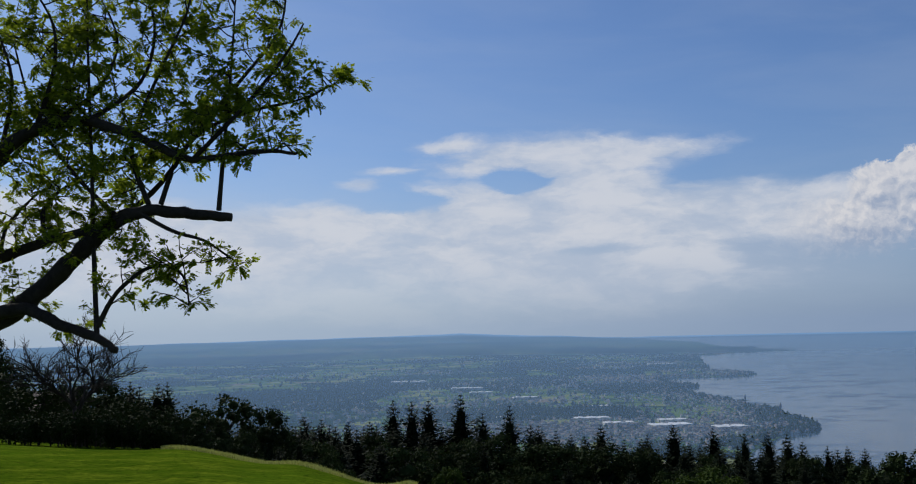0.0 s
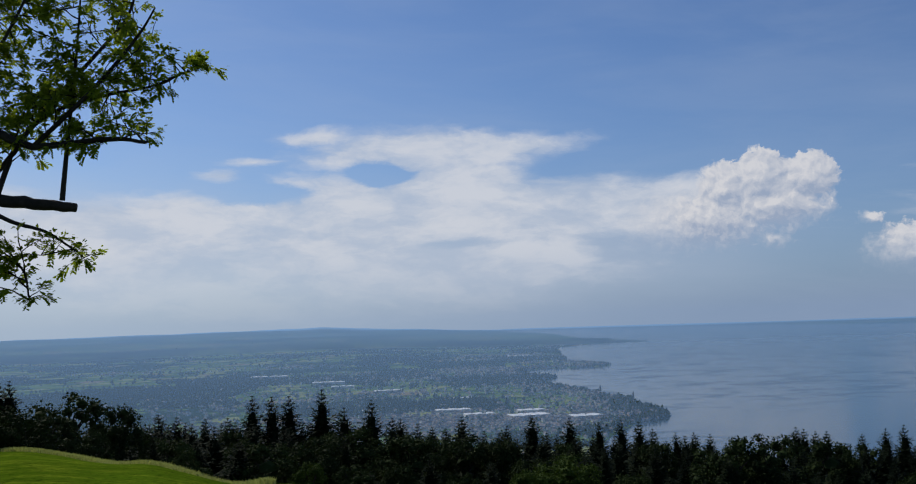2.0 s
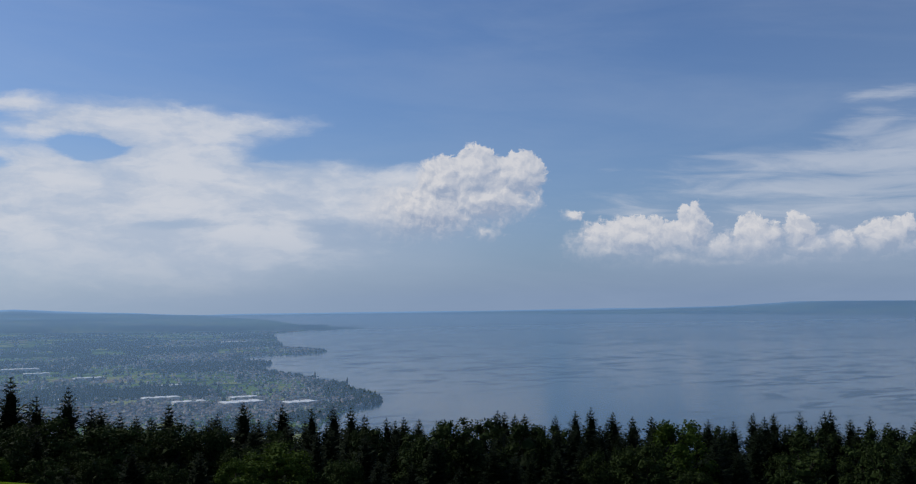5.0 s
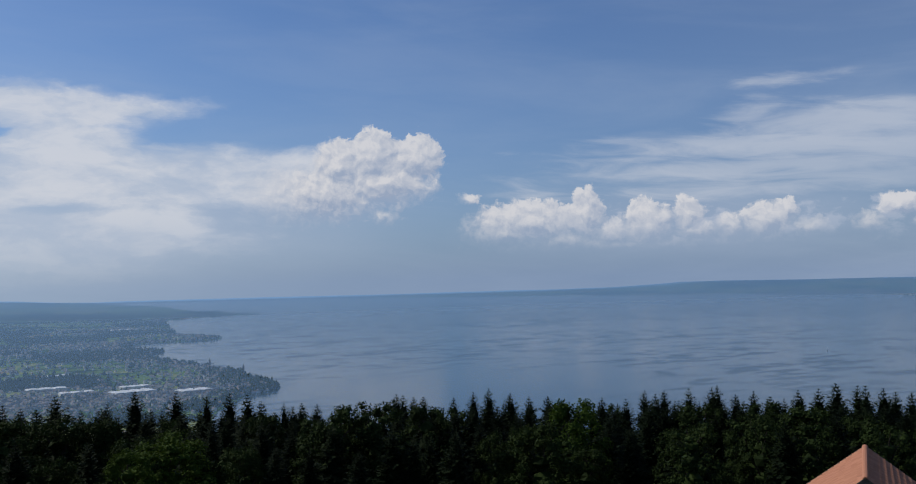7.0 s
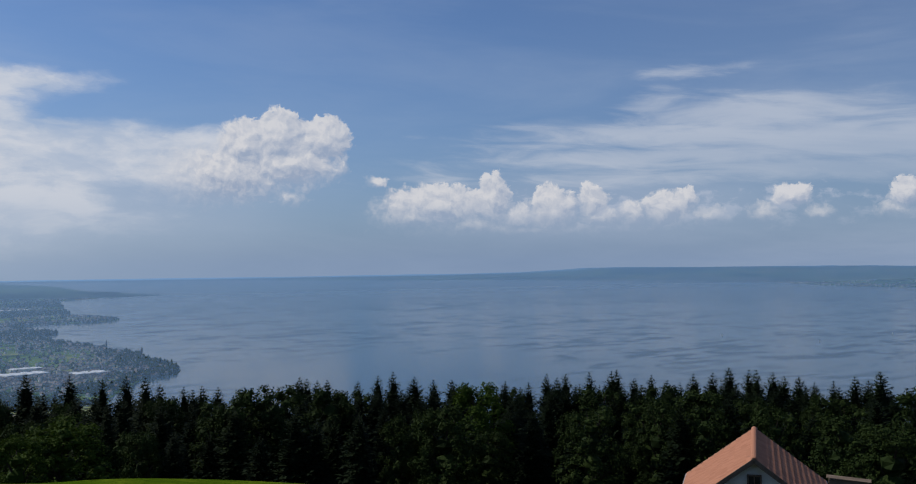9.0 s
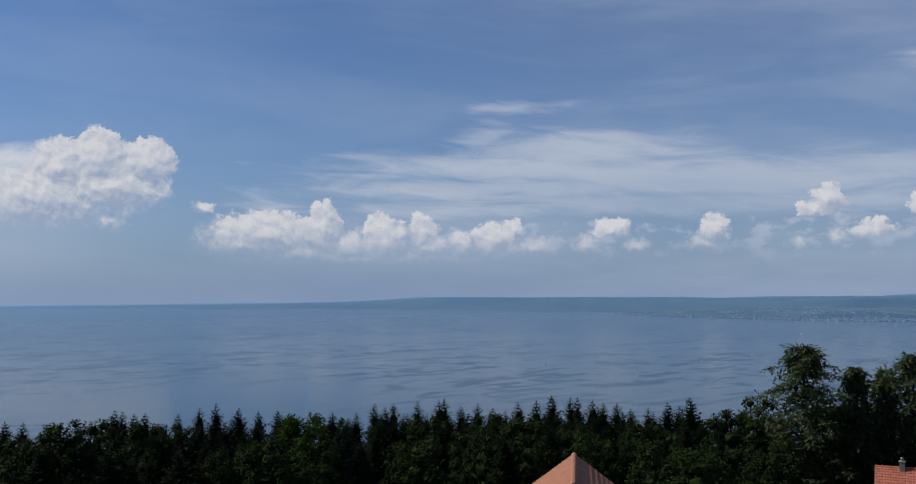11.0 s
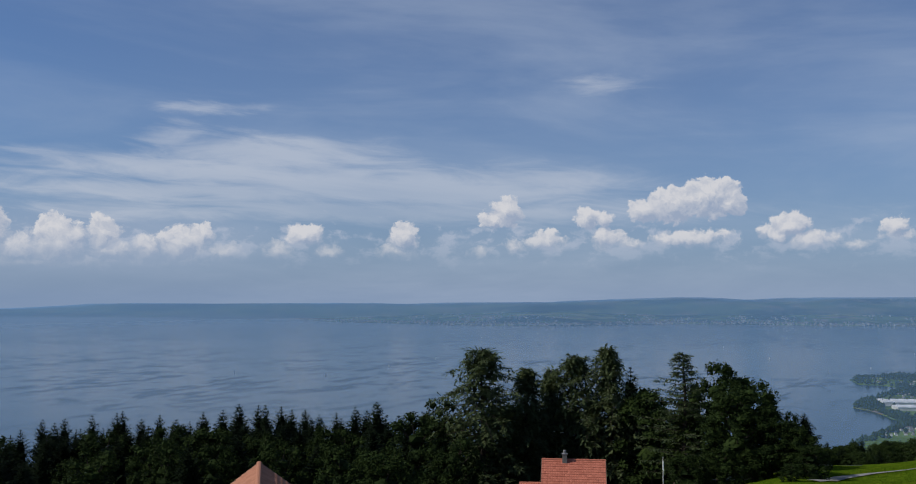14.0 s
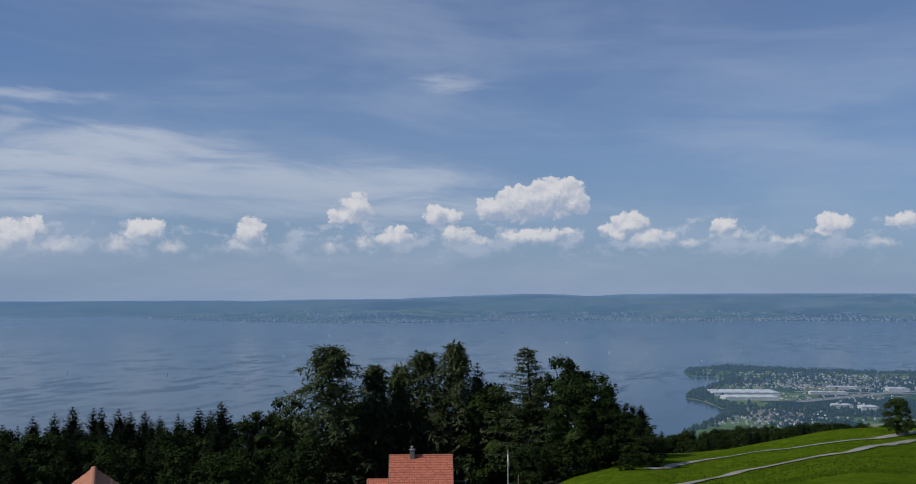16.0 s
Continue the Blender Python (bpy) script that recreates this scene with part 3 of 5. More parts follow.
# ---- trees ----
def tube(verts, faces, pts, radii, sides=6):
    """A tapering limb through the points."""
    base = len(verts)
    up = Vector((0.3, 0.2, 1))
    for i, (p, r) in enumerate(zip(pts, radii)):
        d = (pts[min(i + 1, len(pts) - 1)] - pts[max(i - 1, 0)]).normalized()
        u = d.cross(up if abs(d.z) < 0.9 else Vector((1, 0.1, 0))).normalized()
        w = d.cross(u)
        for s in range(sides):
            a = 2 * math.pi * s / sides
            verts.append(p + (u * math.cos(a) + w * math.sin(a)) * r)
        if i:
            k0, k1 = base + (i - 1) * sides, base + i * sides
            faces += [(k0 + s, k0 + (s + 1) % sides, k1 + (s + 1) % sides, k1 + s) for s in range(sides)]
    faces.append(tuple(base + (len(pts) - 1) * sides + s for s in range(sides)))


def blade_leaf(verts, faces, p, d, n, length, width):
    """One pointed leaf or spray, folded a little along its rib."""
    side = d.cross(n)
    if side.length < 1e-4:
        side = d.orthogonal()
    side.normalize()
    k0 = len(verts)
    nn = side.cross(d)
    verts += [p, p + d * length * 0.45 + side * width * 0.5 + nn * width * 0.12, p + d * length, p + d * length * 0.45 - side * width * 0.5 + nn * width * 0.12]
    faces += [(k0, k0 + 1, k0 + 2), (k0, k0 + 2, k0 + 3)]


def spruce_meshes(seed, ragged=0.25, slim=0.2, levels=34):
    """Trunk and crown of a spruce 1 high: whorls of drooping boughs with hanging sprays."""
    g = random.Random(seed)
    tv, tf = [], []
    tube(tv, tf, [Vector((0, 0, z)) for z in (0, 0.3, 0.7, 0.99)], [0.016, 0.012, 0.006, 0.001], 7)
    v, f = [], []
    for i in range(levels):
        h = 0.12 + 0.87 * (i / (levels - 1)) ** 0.85
        reach = slim * (1 - h) ** 0.74 * (0.82 + 0.36 * g.random()) + 0.004
        n = max(6, int(12 - 6 * h))
        a0 = g.random() * 6.28
        for j in range(n):
            a = a0 + 6.283 * j / n + g.uniform(-0.3, 0.3)
            L = reach * g.uniform(1 - ragged * 1.6, 1 + ragged * 0.7)
            out = Vector((math.cos(a), math.sin(a), 0))
            drop = -0.5 + 0.8 * h
            p = Vector((0, 0, h))
            prev = p
            for s in range(1, 4):
                t = s / 3
                q = p + out * L * t + Vector((0, 0, L * (drop * t + 0.24 * t * t)))
                d = (q - prev).normalized()
                wide = L * 0.62 * (1 - 0.45 * t) + 0.006
                for sg in (-1, 1):
                    sd = (out.cross(Vector((0, 0, 1))) * sg * 0.8 + d + Vector((0, 0, -0.35 - 0.4 * g.random()))).normalized()
                    blade_leaf(v, f, prev.lerp(q, g.random()), sd, Vector((0.2, 0.1, 1)), wide * g.uniform(0.75, 1.25), wide * 0.62)
                blade_leaf(v, f, prev, d, Vector((0, 0, 1)), (q - prev).length * 1.3, wide * 0.75)
                prev = q
    # the close inner mass of twigs, ragged all round
    rings, sides = 12, 9
    k0 = len(v)
    for i in range(rings):
        h = 0.10 + 0.78 * i / (rings - 1)
        for j in range(sides):
            rr = slim * (1 - h) ** 0.78 * g.uniform(0.30, 0.56) + 0.002
            a = 6.283 * (j + 0.5 * (i % 2)) / sides
            v.append(Vector((math.cos(a) * rr, math.sin(a) * rr, h + g.uniform(-0.02, 0.02))))
            if i:
                b0, b1 = k0 + (i - 1) * sides, k0 + i * sides
                f.append((b0 + j, b0 + (j + 1) % sides, b1 + (j + 1) % sides, b1 + j))
    blade_leaf(v, f, Vector((0, 0, 0.965)), Vector((0, 0, 1)), Vector((1, 0, 0)), 0.04, 0.007)
    blade_leaf(v, f, Vector((0, 0, 0.965)), Vector((0, 0, 1)), Vector((0, 1, 0)), 0.04, 0.007)
    return (tv, tf), (v, f)


def larch_meshes(seed, top=0.0, layered=False):
    """An old larch or fir 1 high: long uneven boughs, hung with tufted twigs, with gaps between."""
    g = random.Random(seed)
    tv, tf = [], []
    bend = [Vector((g.uniform(-0.012, 0.012), g.uniform(-0.012, 0.012), z)) for z in (0.25, 0.5, 0.75)]
    tube(tv, tf, [Vector((0, 0, 0)), *bend, Vector((g.uniform(-0.01, 0.01), 0, 0.985))], [0.019, 0.015, 0.011, 0.006, 0.0015], 8)
    v, f = [], []
    n = 150 if not layered else 84
    for i in range(n):
        h = 0.14 + 0.84 * (i / n)
        a = i * 2.399 + g.uniform(-0.5, 0.5)
        full = 0.285 * min(1.0, (1.005 - h) / (0.36 if top else 0.60)) ** (0.7 if top else 0.8) * g.uniform(0.45, 1.12)
        out = Vector((math.cos(a), math.sin(a), 0))
        rise = (0.30 if h > 0.8 else 0.05) if not layered else 0.20
        p0 = Vector((0, 0, h))
        pts = [p0]
        for s in (0.33, 0.66, 1.0):
            pts.append(p0 + out * full * s + Vector((g.uniform(-0.008, 0.008), g.uniform(-0.008, 0.008), full * (rise * s - 0.30 * s * s * (1 if not layered else 0.15)))))
        tube(tv, tf, pts, [0.0032, 0.0022, 0.0014, 0.0005], 4)
        for s in range(24 if not layered else 22):
            t = g.uniform(0.08, 1.0)
            k = min(int(t * 3), 2)
            q = pts[k].lerp(pts[k + 1], t * 3 - k)
            tw = (out.cross(Vector((0, 0, 1))) * g.uniform(-1, 1) + out * g.uniform(0, 0.7) + Vector((0, 0, g.uniform(-0.8, 0.2)))).normalized()
            if layered:
                tw.z *= 0.3
            L = (0.046 if not layered else 0.038) * g.uniform(0.5, 1.25)
            for m in range(4):
                w = (tw + Vector((g.uniform(-0.6, 0.6), g.uniform(-0.6, 0.6), g.uniform(-0.6, 0.5)))).normalized()
                blade_leaf(v, f, q + tw * L * m / 4, w, Vector((g.random() - 0.5, g.random() - 0.5, 1)), L * 0.60, L * 0.22)
    return (tv, tf), (v, f)


def lump(v, f, c, r, g):
    """A small ragged ball of close foliage."""
    k0 = len(v)
    for z, n, rr in ((-0.85, 5, 0.5), (-0.15, 7, 1.0), (0.5, 6, 0.85), (0.95, 4, 0.3)):
        for j in range(n):
            a = 6.283 * j / n + z * 2
            q = g.uniform(0.8, 1.15) * r
            v.append(c + Vector((math.cos(a) * rr * q, math.sin(a) * rr * q, z * q * 0.85)))
    rows = ((0, 5), (5, 7), (12, 6), (18, 4))
    for (s0, n0), (s1, n1) in zip(rows, rows[1:]):
        for j in range(max(n0, n1)):
            a0, a1 = j * n0 // max(n0, n1), (j + 1) * n0 // max(n0, n1)
            b0, b1 = j * n1 // max(n0, n1), (j + 1) * n1 // max(n0, n1)
            if a0 != a1:
                f.append((k0 + s0 + a0, k0 + s0 + a1 % n0, k0 + s1 + b0 % n1))
            if b0 != b1:
                f.append((k0 + s0 + a1 % n0, k0 + s1 + b1 % n1, k0 + s1 + b0 % n1))
    f.append((k0 + 18, k0 + 19, k0 + 20, k0 + 21))


def broadleaf_meshes(seed, leaves=4200, size=0.030, squat=1.0):
    """A broad crown 1 high: trunk, forking limbs and leaf clumps gathered in uneven lobes."""
    g = random.Random(seed)
    tv, tf, v, f = [], [], [], []
    tube(tv, tf, [Vector((0, 0, 0)), Vector((0.01, 0, 0.2)), Vector((0, 0.01, 0.45)), Vector((0, 0, 0.8))], [0.03, 0.022, 0.016, 0.004], 8)
    lobes = []
    for i in range(74):
        z = g.uniform(0.12, 0.95)
        wide = 0.30 * squat * math.sin(math.pi * min(1, (z - 0.02) / 1.02) ** 0.8) ** 0.6
        a = i * 2.399 + g.uniform(-0.5, 0.5)
        rr = wide * math.sqrt(g.uniform(0.42, 1.05))
        c = Vector((math.cos(a) * rr, math.sin(a) * rr, z))
        s = g.uniform(0.045, 0.085)
        lobes.append((c, s))
        if i % 4 == 0:
            tube(tv, tf, [Vector((0, 0, max(0.12, z - 0.25))), Vector((c.x * 0.5, c.y * 0.5, z - 0.1)), c], [0.010, 0.006, 0.002], 5)
    per = leaves // len(lobes)
    for z, r in ((0.25, 0.10), (0.42, 0.12), (0.6, 0.11), (0.75, 0.08)):
        lump(v, f, Vector((0, 0, z)), r * squat, g)
    for c, s in lobes:
        lump(v, f, c, s * 0.55, g)
        out = Vector((c.x, c.y, (c.z - 0.45) * 0.8 + 0.12)).normalized()
        for _ in range(per):
            d = (Vector((g.gauss(0, 1), g.gauss(0, 1), g.gauss(0, 1))).normalized() + out * 0.55).normalized()
            p = c + Vector((d.x * s * 1.1, d.y * s * 1.1, d.z * s * 0.9)) * g.uniform(0.6, 1.12)
            w = (d * 0.5 + Vector((g.uniform(-1, 1), g.uniform(-1, 1), g.uniform(-1, 0.4)))).normalized()
            blade_leaf(v, f, p, w, d, size * g.uniform(0.6, 1.2), size * 0.66 * g.uniform(0.7, 1.2))
    return (tv, tf), (v, f)


def to_mesh(name, vf, mat, smooth=False):
    me = bpy.data.meshes.new(name)
    me.from_pydata([tuple(p) for p in vf[0]], [], vf[1])
    me.materials.append(mat)
    me.update()
    return me


def tree_kind(name, built, bark, leaf):
    """Trunk and crown meshes, ready to be planted."""
    return name, to_mesh("trunk", built[0], bark), to_mesh("crown", built[1], leaf)


def plant(kind, at, tall, spread, label, group, turn=0.0):
    name, trunk, crown = kind
    ob = thing(name, at, label, "tree", group, turn=turn)
    ob.scale = (tall * spread, tall * spread, tall)
    for n, me in (("trunk", trunk), ("crown", crown)):
        p = new(n, me)
        p.parent = ob
    return ob


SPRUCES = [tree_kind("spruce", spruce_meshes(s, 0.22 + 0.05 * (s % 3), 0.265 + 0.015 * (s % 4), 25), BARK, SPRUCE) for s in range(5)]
BROADS = [tree_kind("broadleaf_tree", broadleaf_meshes(20 + s, 5600, 0.027), BARK, LEAF) for s in range(4)]
FRESH = [tree_kind("broadleaf_tree", broadleaf_meshes(40 + s, 5600, 0.027), BARK, LEAF_MID) for s in range(2)]
LARCHES = [tree_kind("larch", larch_meshes(60 + s, s % 2), BARK, LARCH) for s in range(4)]
FIR = tree_kind("fir", larch_meshes(71, 0, True), BARK, LARCH)

# Spruces of the wood's skyline: bearing and height of the tip, in degrees.
SKYLINE_WEST = [
    (-19.0, -2.6), (-18.5, -2.9), (-17.5, -2.8), (-17.0, -2.7), (-9.3, -5.0), (-8.3, -5.2), (-6.7, -5.4), (-5.5, -5.4), (-4.1, -4.2), (-3.0, -4.3),
    (-2.0, -4.3), (-0.1, -4.0), (1.2, -5.1), (2.8, -4.7), (4.0, -5.8), (4.5, -5.9), (5.5, -6.2), (8.1, -5.9), (10.8, -6.5), (12.3, -5.9),
    (14.5, -6.1), (16.2, -6.4), (17.5, -6.3), (18.5, -6.4), (19.3, -6.8), (20.6, -7.0), (21.1, -7.2), (21.6, -7.0), (22.5, -7.1),
]
SKYLINE_NORTH = [
    (27.2, -6.7), (27.6, -6.8), (28.2, -6.9), (28.8, -6.9), (30.6, -7.0), (31.8, -6.7), (32.7, -6.5), (34.0, -6.8), (35.1, -7.0), (36.2, -7.0),
    (39.4, -7.1), (40.8, -7.2), (41.9, -6.7), (42.5, -6.9), (43.0, -6.7), (43.6, -7.3), (44.4, -6.6), (45.7, -6.5), (46.0, -6.4), (47.0, -6.9),
    (48.0, -6.7), (48.9, -7.0), (50.4, -6.6), (51.5, -6.5), (52.4, -6.2), (53.5, -6.3), (53.9, -6.3), (54.8, -6.4), (55.4, -6.6), (56.2, -6.6),
    (57.0, -6.9), (58.0, -6.8), (59.1, -6.5), (59.8, -6.7), (60.4, -6.2),
]
g = random.Random(5)


def spruce_at(b, tip, r, i, group):
    p = polar(b, r, -0.5)
    tall = r * math.tan(radians(tip)) - p.z
    plant(SPRUCES[i % 5], p, tall, g.uniform(0.85, 1.15), "tall dark green spruce in the hillside wood", group, g.uniform(0, 360))


for i, (b, tip) in enumerate(SKYLINE_WEST):
    spruce_at(b, tip, 190 + (i * 37) % 34 if b > -15 else 150, i, "spruces of the hillside wood")
for i, (b, tip) in enumerate(SKYLINE_NORTH):
    spruce_at(b, tip, 195 + (i * 37) % 40, i, "spruces of the hillside wood")


def skyline(b):
    """Height, in degrees, below which the wood stays closed."""
    return float(np.interp(b, (-20, -15, -10, -5, 3, 12, 22, 30, 45, 55, 61, 66, 86, 90), (-3.6, -4.6, -5.3, -5.5, -6.1, -6.7, -7.5, -7.35, -7.1, -6.9, -7.0, -7.4, -8.8, -9.3)))


# The wood behind and before the skyline trees, row by row.
n = 0
for r, step, low, share in ((225, 1.15, 0.2, 0.05), (182, 1.2, 0.45, 0.10), (160, 1.4, 1.2, 0.35), (138, 1.7, 2.1, 0.5)):
    b = -19.5 + r % 1.3
    while b < 86:
        bb, rr = b + g.uniform(-0.4, 0.4), r + g.uniform(-9, 9)
        tip = skyline(bb) - low * g.uniform(0.4, 1.4)
        p = polar(bb, rr, -0.5)
        tall = rr * math.tan(radians(tip)) - p.z
        house_gap = 47 < bb < 58 and rr < 90
        if 9 < tall < 34 and not house_gap:
            if g.random() < share:
                plant(BROADS[n % 4], p, tall, g.uniform(0.75, 1.05), "rounded dark green broadleaf tree in the hillside wood", "broadleaf trees of the wood", g.uniform(0, 360))
            else:
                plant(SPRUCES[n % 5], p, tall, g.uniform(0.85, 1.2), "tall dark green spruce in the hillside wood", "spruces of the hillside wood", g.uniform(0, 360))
            n += 1
        b += step * g.uniform(0.7, 1.3)

# Broadleaf trees that stand out: bearing, tip in degrees, distance, width over height.
STANDING_OUT = [
    (-14.1, -3.5, 150, 1.0), (-11.7, -4.1, 155, 0.7), (-0.8, -8.2, 120, 0.8), (14.1, -8.35, 118, 1.1), (11.9, -9.1, 112, 0.8), (23.4, -7.0, 150, 0.9),
    (25.8, -7.05, 152, 1.0), (29.0, -7.2, 160, 0.8), (37.8, -7.2, 140, 0.9), (35.9, -8.2, 128, 0.9), (47.8, -7.8, 150, 0.8), (51.0, -8.2, 135, 0.8),
    (62.8, -6.75, 135, 0.85), (58.5, -8.3, 118, 0.9), (61.0, -8.8, 112, 1.0), (65.0, -8.0, 120, 0.9), (44.5, -8.4, 132, 0.9),
]
for i, (b, tip, r, wide) in enumerate(STANDING_OUT):
    p = polar(b, r, -0.4)
    tall = r * math.tan(radians(tip)) - p.z
    fresh = i in (2, 3, 4, 8)
    plant((FRESH if fresh else BROADS)[i % 2], p, tall, wide * 1.1, "round bright green broadleaf tree at the wood's edge" if fresh else
          "round green broadleaf tree at the wood's edge", "broadleaf trees of the wood", i * 67.0)

# The group beside the red-roofed house.
for b, tip, r, wide, kind, label in (
        (66.7, -2.9, 138, 1.2, LARCHES[1], "tall old larch with an open grey-green crown"),
        (69.3, -4.05, 142, 1.15, LARCHES[0], "old larch with an open grey-green crown"),
        (70.8, -4.15, 146, 1.05, LARCHES[2], "old larch with an open grey-green crown"),
        (72.2, -3.3, 144, 1.1, LARCHES[3], "tall old larch with an open grey-green crown"),
        (74.1, -2.8, 143, 1.1, LARCHES[2], "tall old larch with a ragged leaning tip"),
        (75.4, -4.1, 150, 1.2, SPRUCES[1], "dark spruce among larches"),
        (77.0, -5.0, 152, 1.0, BROADS[1], "dark broadleaf tree among larches"),
        (68.2, -6.2, 150, 0.9, BROADS[2], "dark broadleaf tree among larches"),
        (71.6, -6.0, 156, 0.9, BROADS[0], "dark broadleaf tree among larches"),
        (78.4, -3.05, 127, 1.2, FIR, "fir with level, well-spaced boughs"),
        (80.3, -3.7, 135, 0.85, BROADS[3], "large dense dark green broadleaf tree"),
        (82.0, -4.3, 134, 0.95, BROADS[1], "large dense dark green broadleaf tree"),
        (83.2, -5.3, 140, 1.0, SPRUCES[2], "dark spruce behind broadleaf trees"),
        (84.0, -6.3, 134, 1.0, BROADS[0], "large dense dark green broadleaf tree"),
        (81.4, -5.0, 119, 1.15, BROADS[2], "large dense dark green broadleaf tree"),
        (83.2, -6.0, 118, 1.2, BROADS[3], "large dense dark green broadleaf tree"),
        (84.6, -7.0, 117, 1.3, BROADS[1], "dense dark green broadleaf tree at the meadow's edge"),
        (85.4, -8.1, 113, 1.4, BROADS[0], "low dense dark green broadleaf tree at the meadow's edge"),
        (84.2, -9.2, 106, 1.4, BROADS[2], "low dense dark green broadleaf tree at the meadow's edge"),
        (85.0, -6.4, 142, 1.2, SPRUCES[3], "dark spruce at the meadow's edge"),
        (79.0, -6.6, 128, 1.1, BROADS[2], "dense dark green broadleaf tree"),
        (80.5, -8.6, 118, 1.3, BROADS[0], "low dense dark green broadleaf tree"),
        (82.3, -8.4, 117, 1.3, BROADS[2], "low dense dark green broadleaf tree"),
        (83.9, -8.5, 120, 1.2, BROADS[3], "low dense dark green broadleaf tree"),
        (85.3, -8.8, 128, 1.1, BROADS[1], "low dense dark green broadleaf tree"),
        (78.6, -8.8, 117, 1.3, BROADS[1], "low dense dark green broadleaf tree"),
        (64.3, -6.0, 146, 0.8, BROADS[3], "dark broadleaf tree among larches"),
        (76.6, -5.4, 140, 1.1, BROADS[3], "dark broadleaf tree among larches"),
        (73.2, -5.6, 152, 1.2, SPRUCES[0], "dark spruce among larches"),
        (69.8, -5.9, 152, 1.2, SPRUCES[4], "dark spruce among larches")):
    p = polar(b, r, -0.5)
    plant(kind, p, r * math.tan(radians(tip)) - p.z, wide, label, "trees beside the red-roofed house", b * 53)
# The wooded slope under the meadow's far edge.
n = 0
for r, step in ((175, 0.75), (205, 0.7), (245, 0.6), (300, 0.55)):
    b = 84.0
    while b < 103:
        rr, bb = r + g.uniform(-12, 12), b + g.uniform(-0.25, 0.25)
        tip = float(np.interp(bb, (84, 86.5, 88, 92, 96, 99, 103), (-8.0, -7.9, -7.65, -7.35, -7.0, -6.75, -6.4))) - g.uniform(0.0, 0.35) - (0.3 if r < 200 else 0.0)
        p = polar(bb, rr, -0.5)
        tall = rr * math.tan(radians(tip)) - p.z
        if tall > 3.5:
            plant(SPRUCES[n % 5] if n % 3 == 0 else BROADS[n % 4], p, min(tall, 24), g.uniform(0.9, 1.3), "dark green tree on the wooded slope below the meadow", "trees below the meadow", g.uniform(0, 360))
        n += 1
        b += step * g.uniform(0.7, 1.3)
# the lone young tree on the meadow
p = polar(98.75, 136, -0.1)
plant(BROADS[2], p, 136 * math.tan(radians(-5.6)) - p.z, 1.15, "small dense dark green tree standing alone on the meadow", "", 30)

# ---- houses ----
def tiled_slope(name, length, run, pitch, mat, parent, side, wide=0.25, rib=1.0):
    """Pantiles in courses on one slope; x along the ridge, side -1 or 1 the way it falls, z = 0 at the ridge."""
    c, s = math.cos(radians(pitch)), math.sin(radians(pitch))
    slope = run / c
    rows, cols = int(slope / 0.33), int(length / wide)
    v, f = [], []
    gr = random.Random(rows * cols)
    prof = [(0.0, 0.0), (0.25, 0.028), (0.5, 0.040), (0.75, 0.024), (1.0, 0.004)]
    for i in range(rows):
        for j in range(cols):
            x0, d0 = -length / 2 + j * length / cols, i * slope / rows
            d1 = d0 + slope / rows * 1.08
            jig, k0 = gr.uniform(-0.006, 0.006), len(v)
            for d, lift in ((d0, 0.010), (d1, 0.050 + jig), (d1, 0.006 + jig)):
                for px, ph in prof:
                    h = ph * rib + lift
                    v.append((x0 + px * length / cols, side * (d * c + h * s), -d * s + h * c))
            for m in range(4):
                a, b, e = k0 + m, k0 + 5 + m, k0 + 10 + m
                f += [(a, a + 1, b + 1, b), (b, b + 1, e + 1, e)] if side < 0 else [(a + 1, a, b, b + 1), (b + 1, b, e, e + 1)]
    return mesh_part(name, v, f, mat, parent)


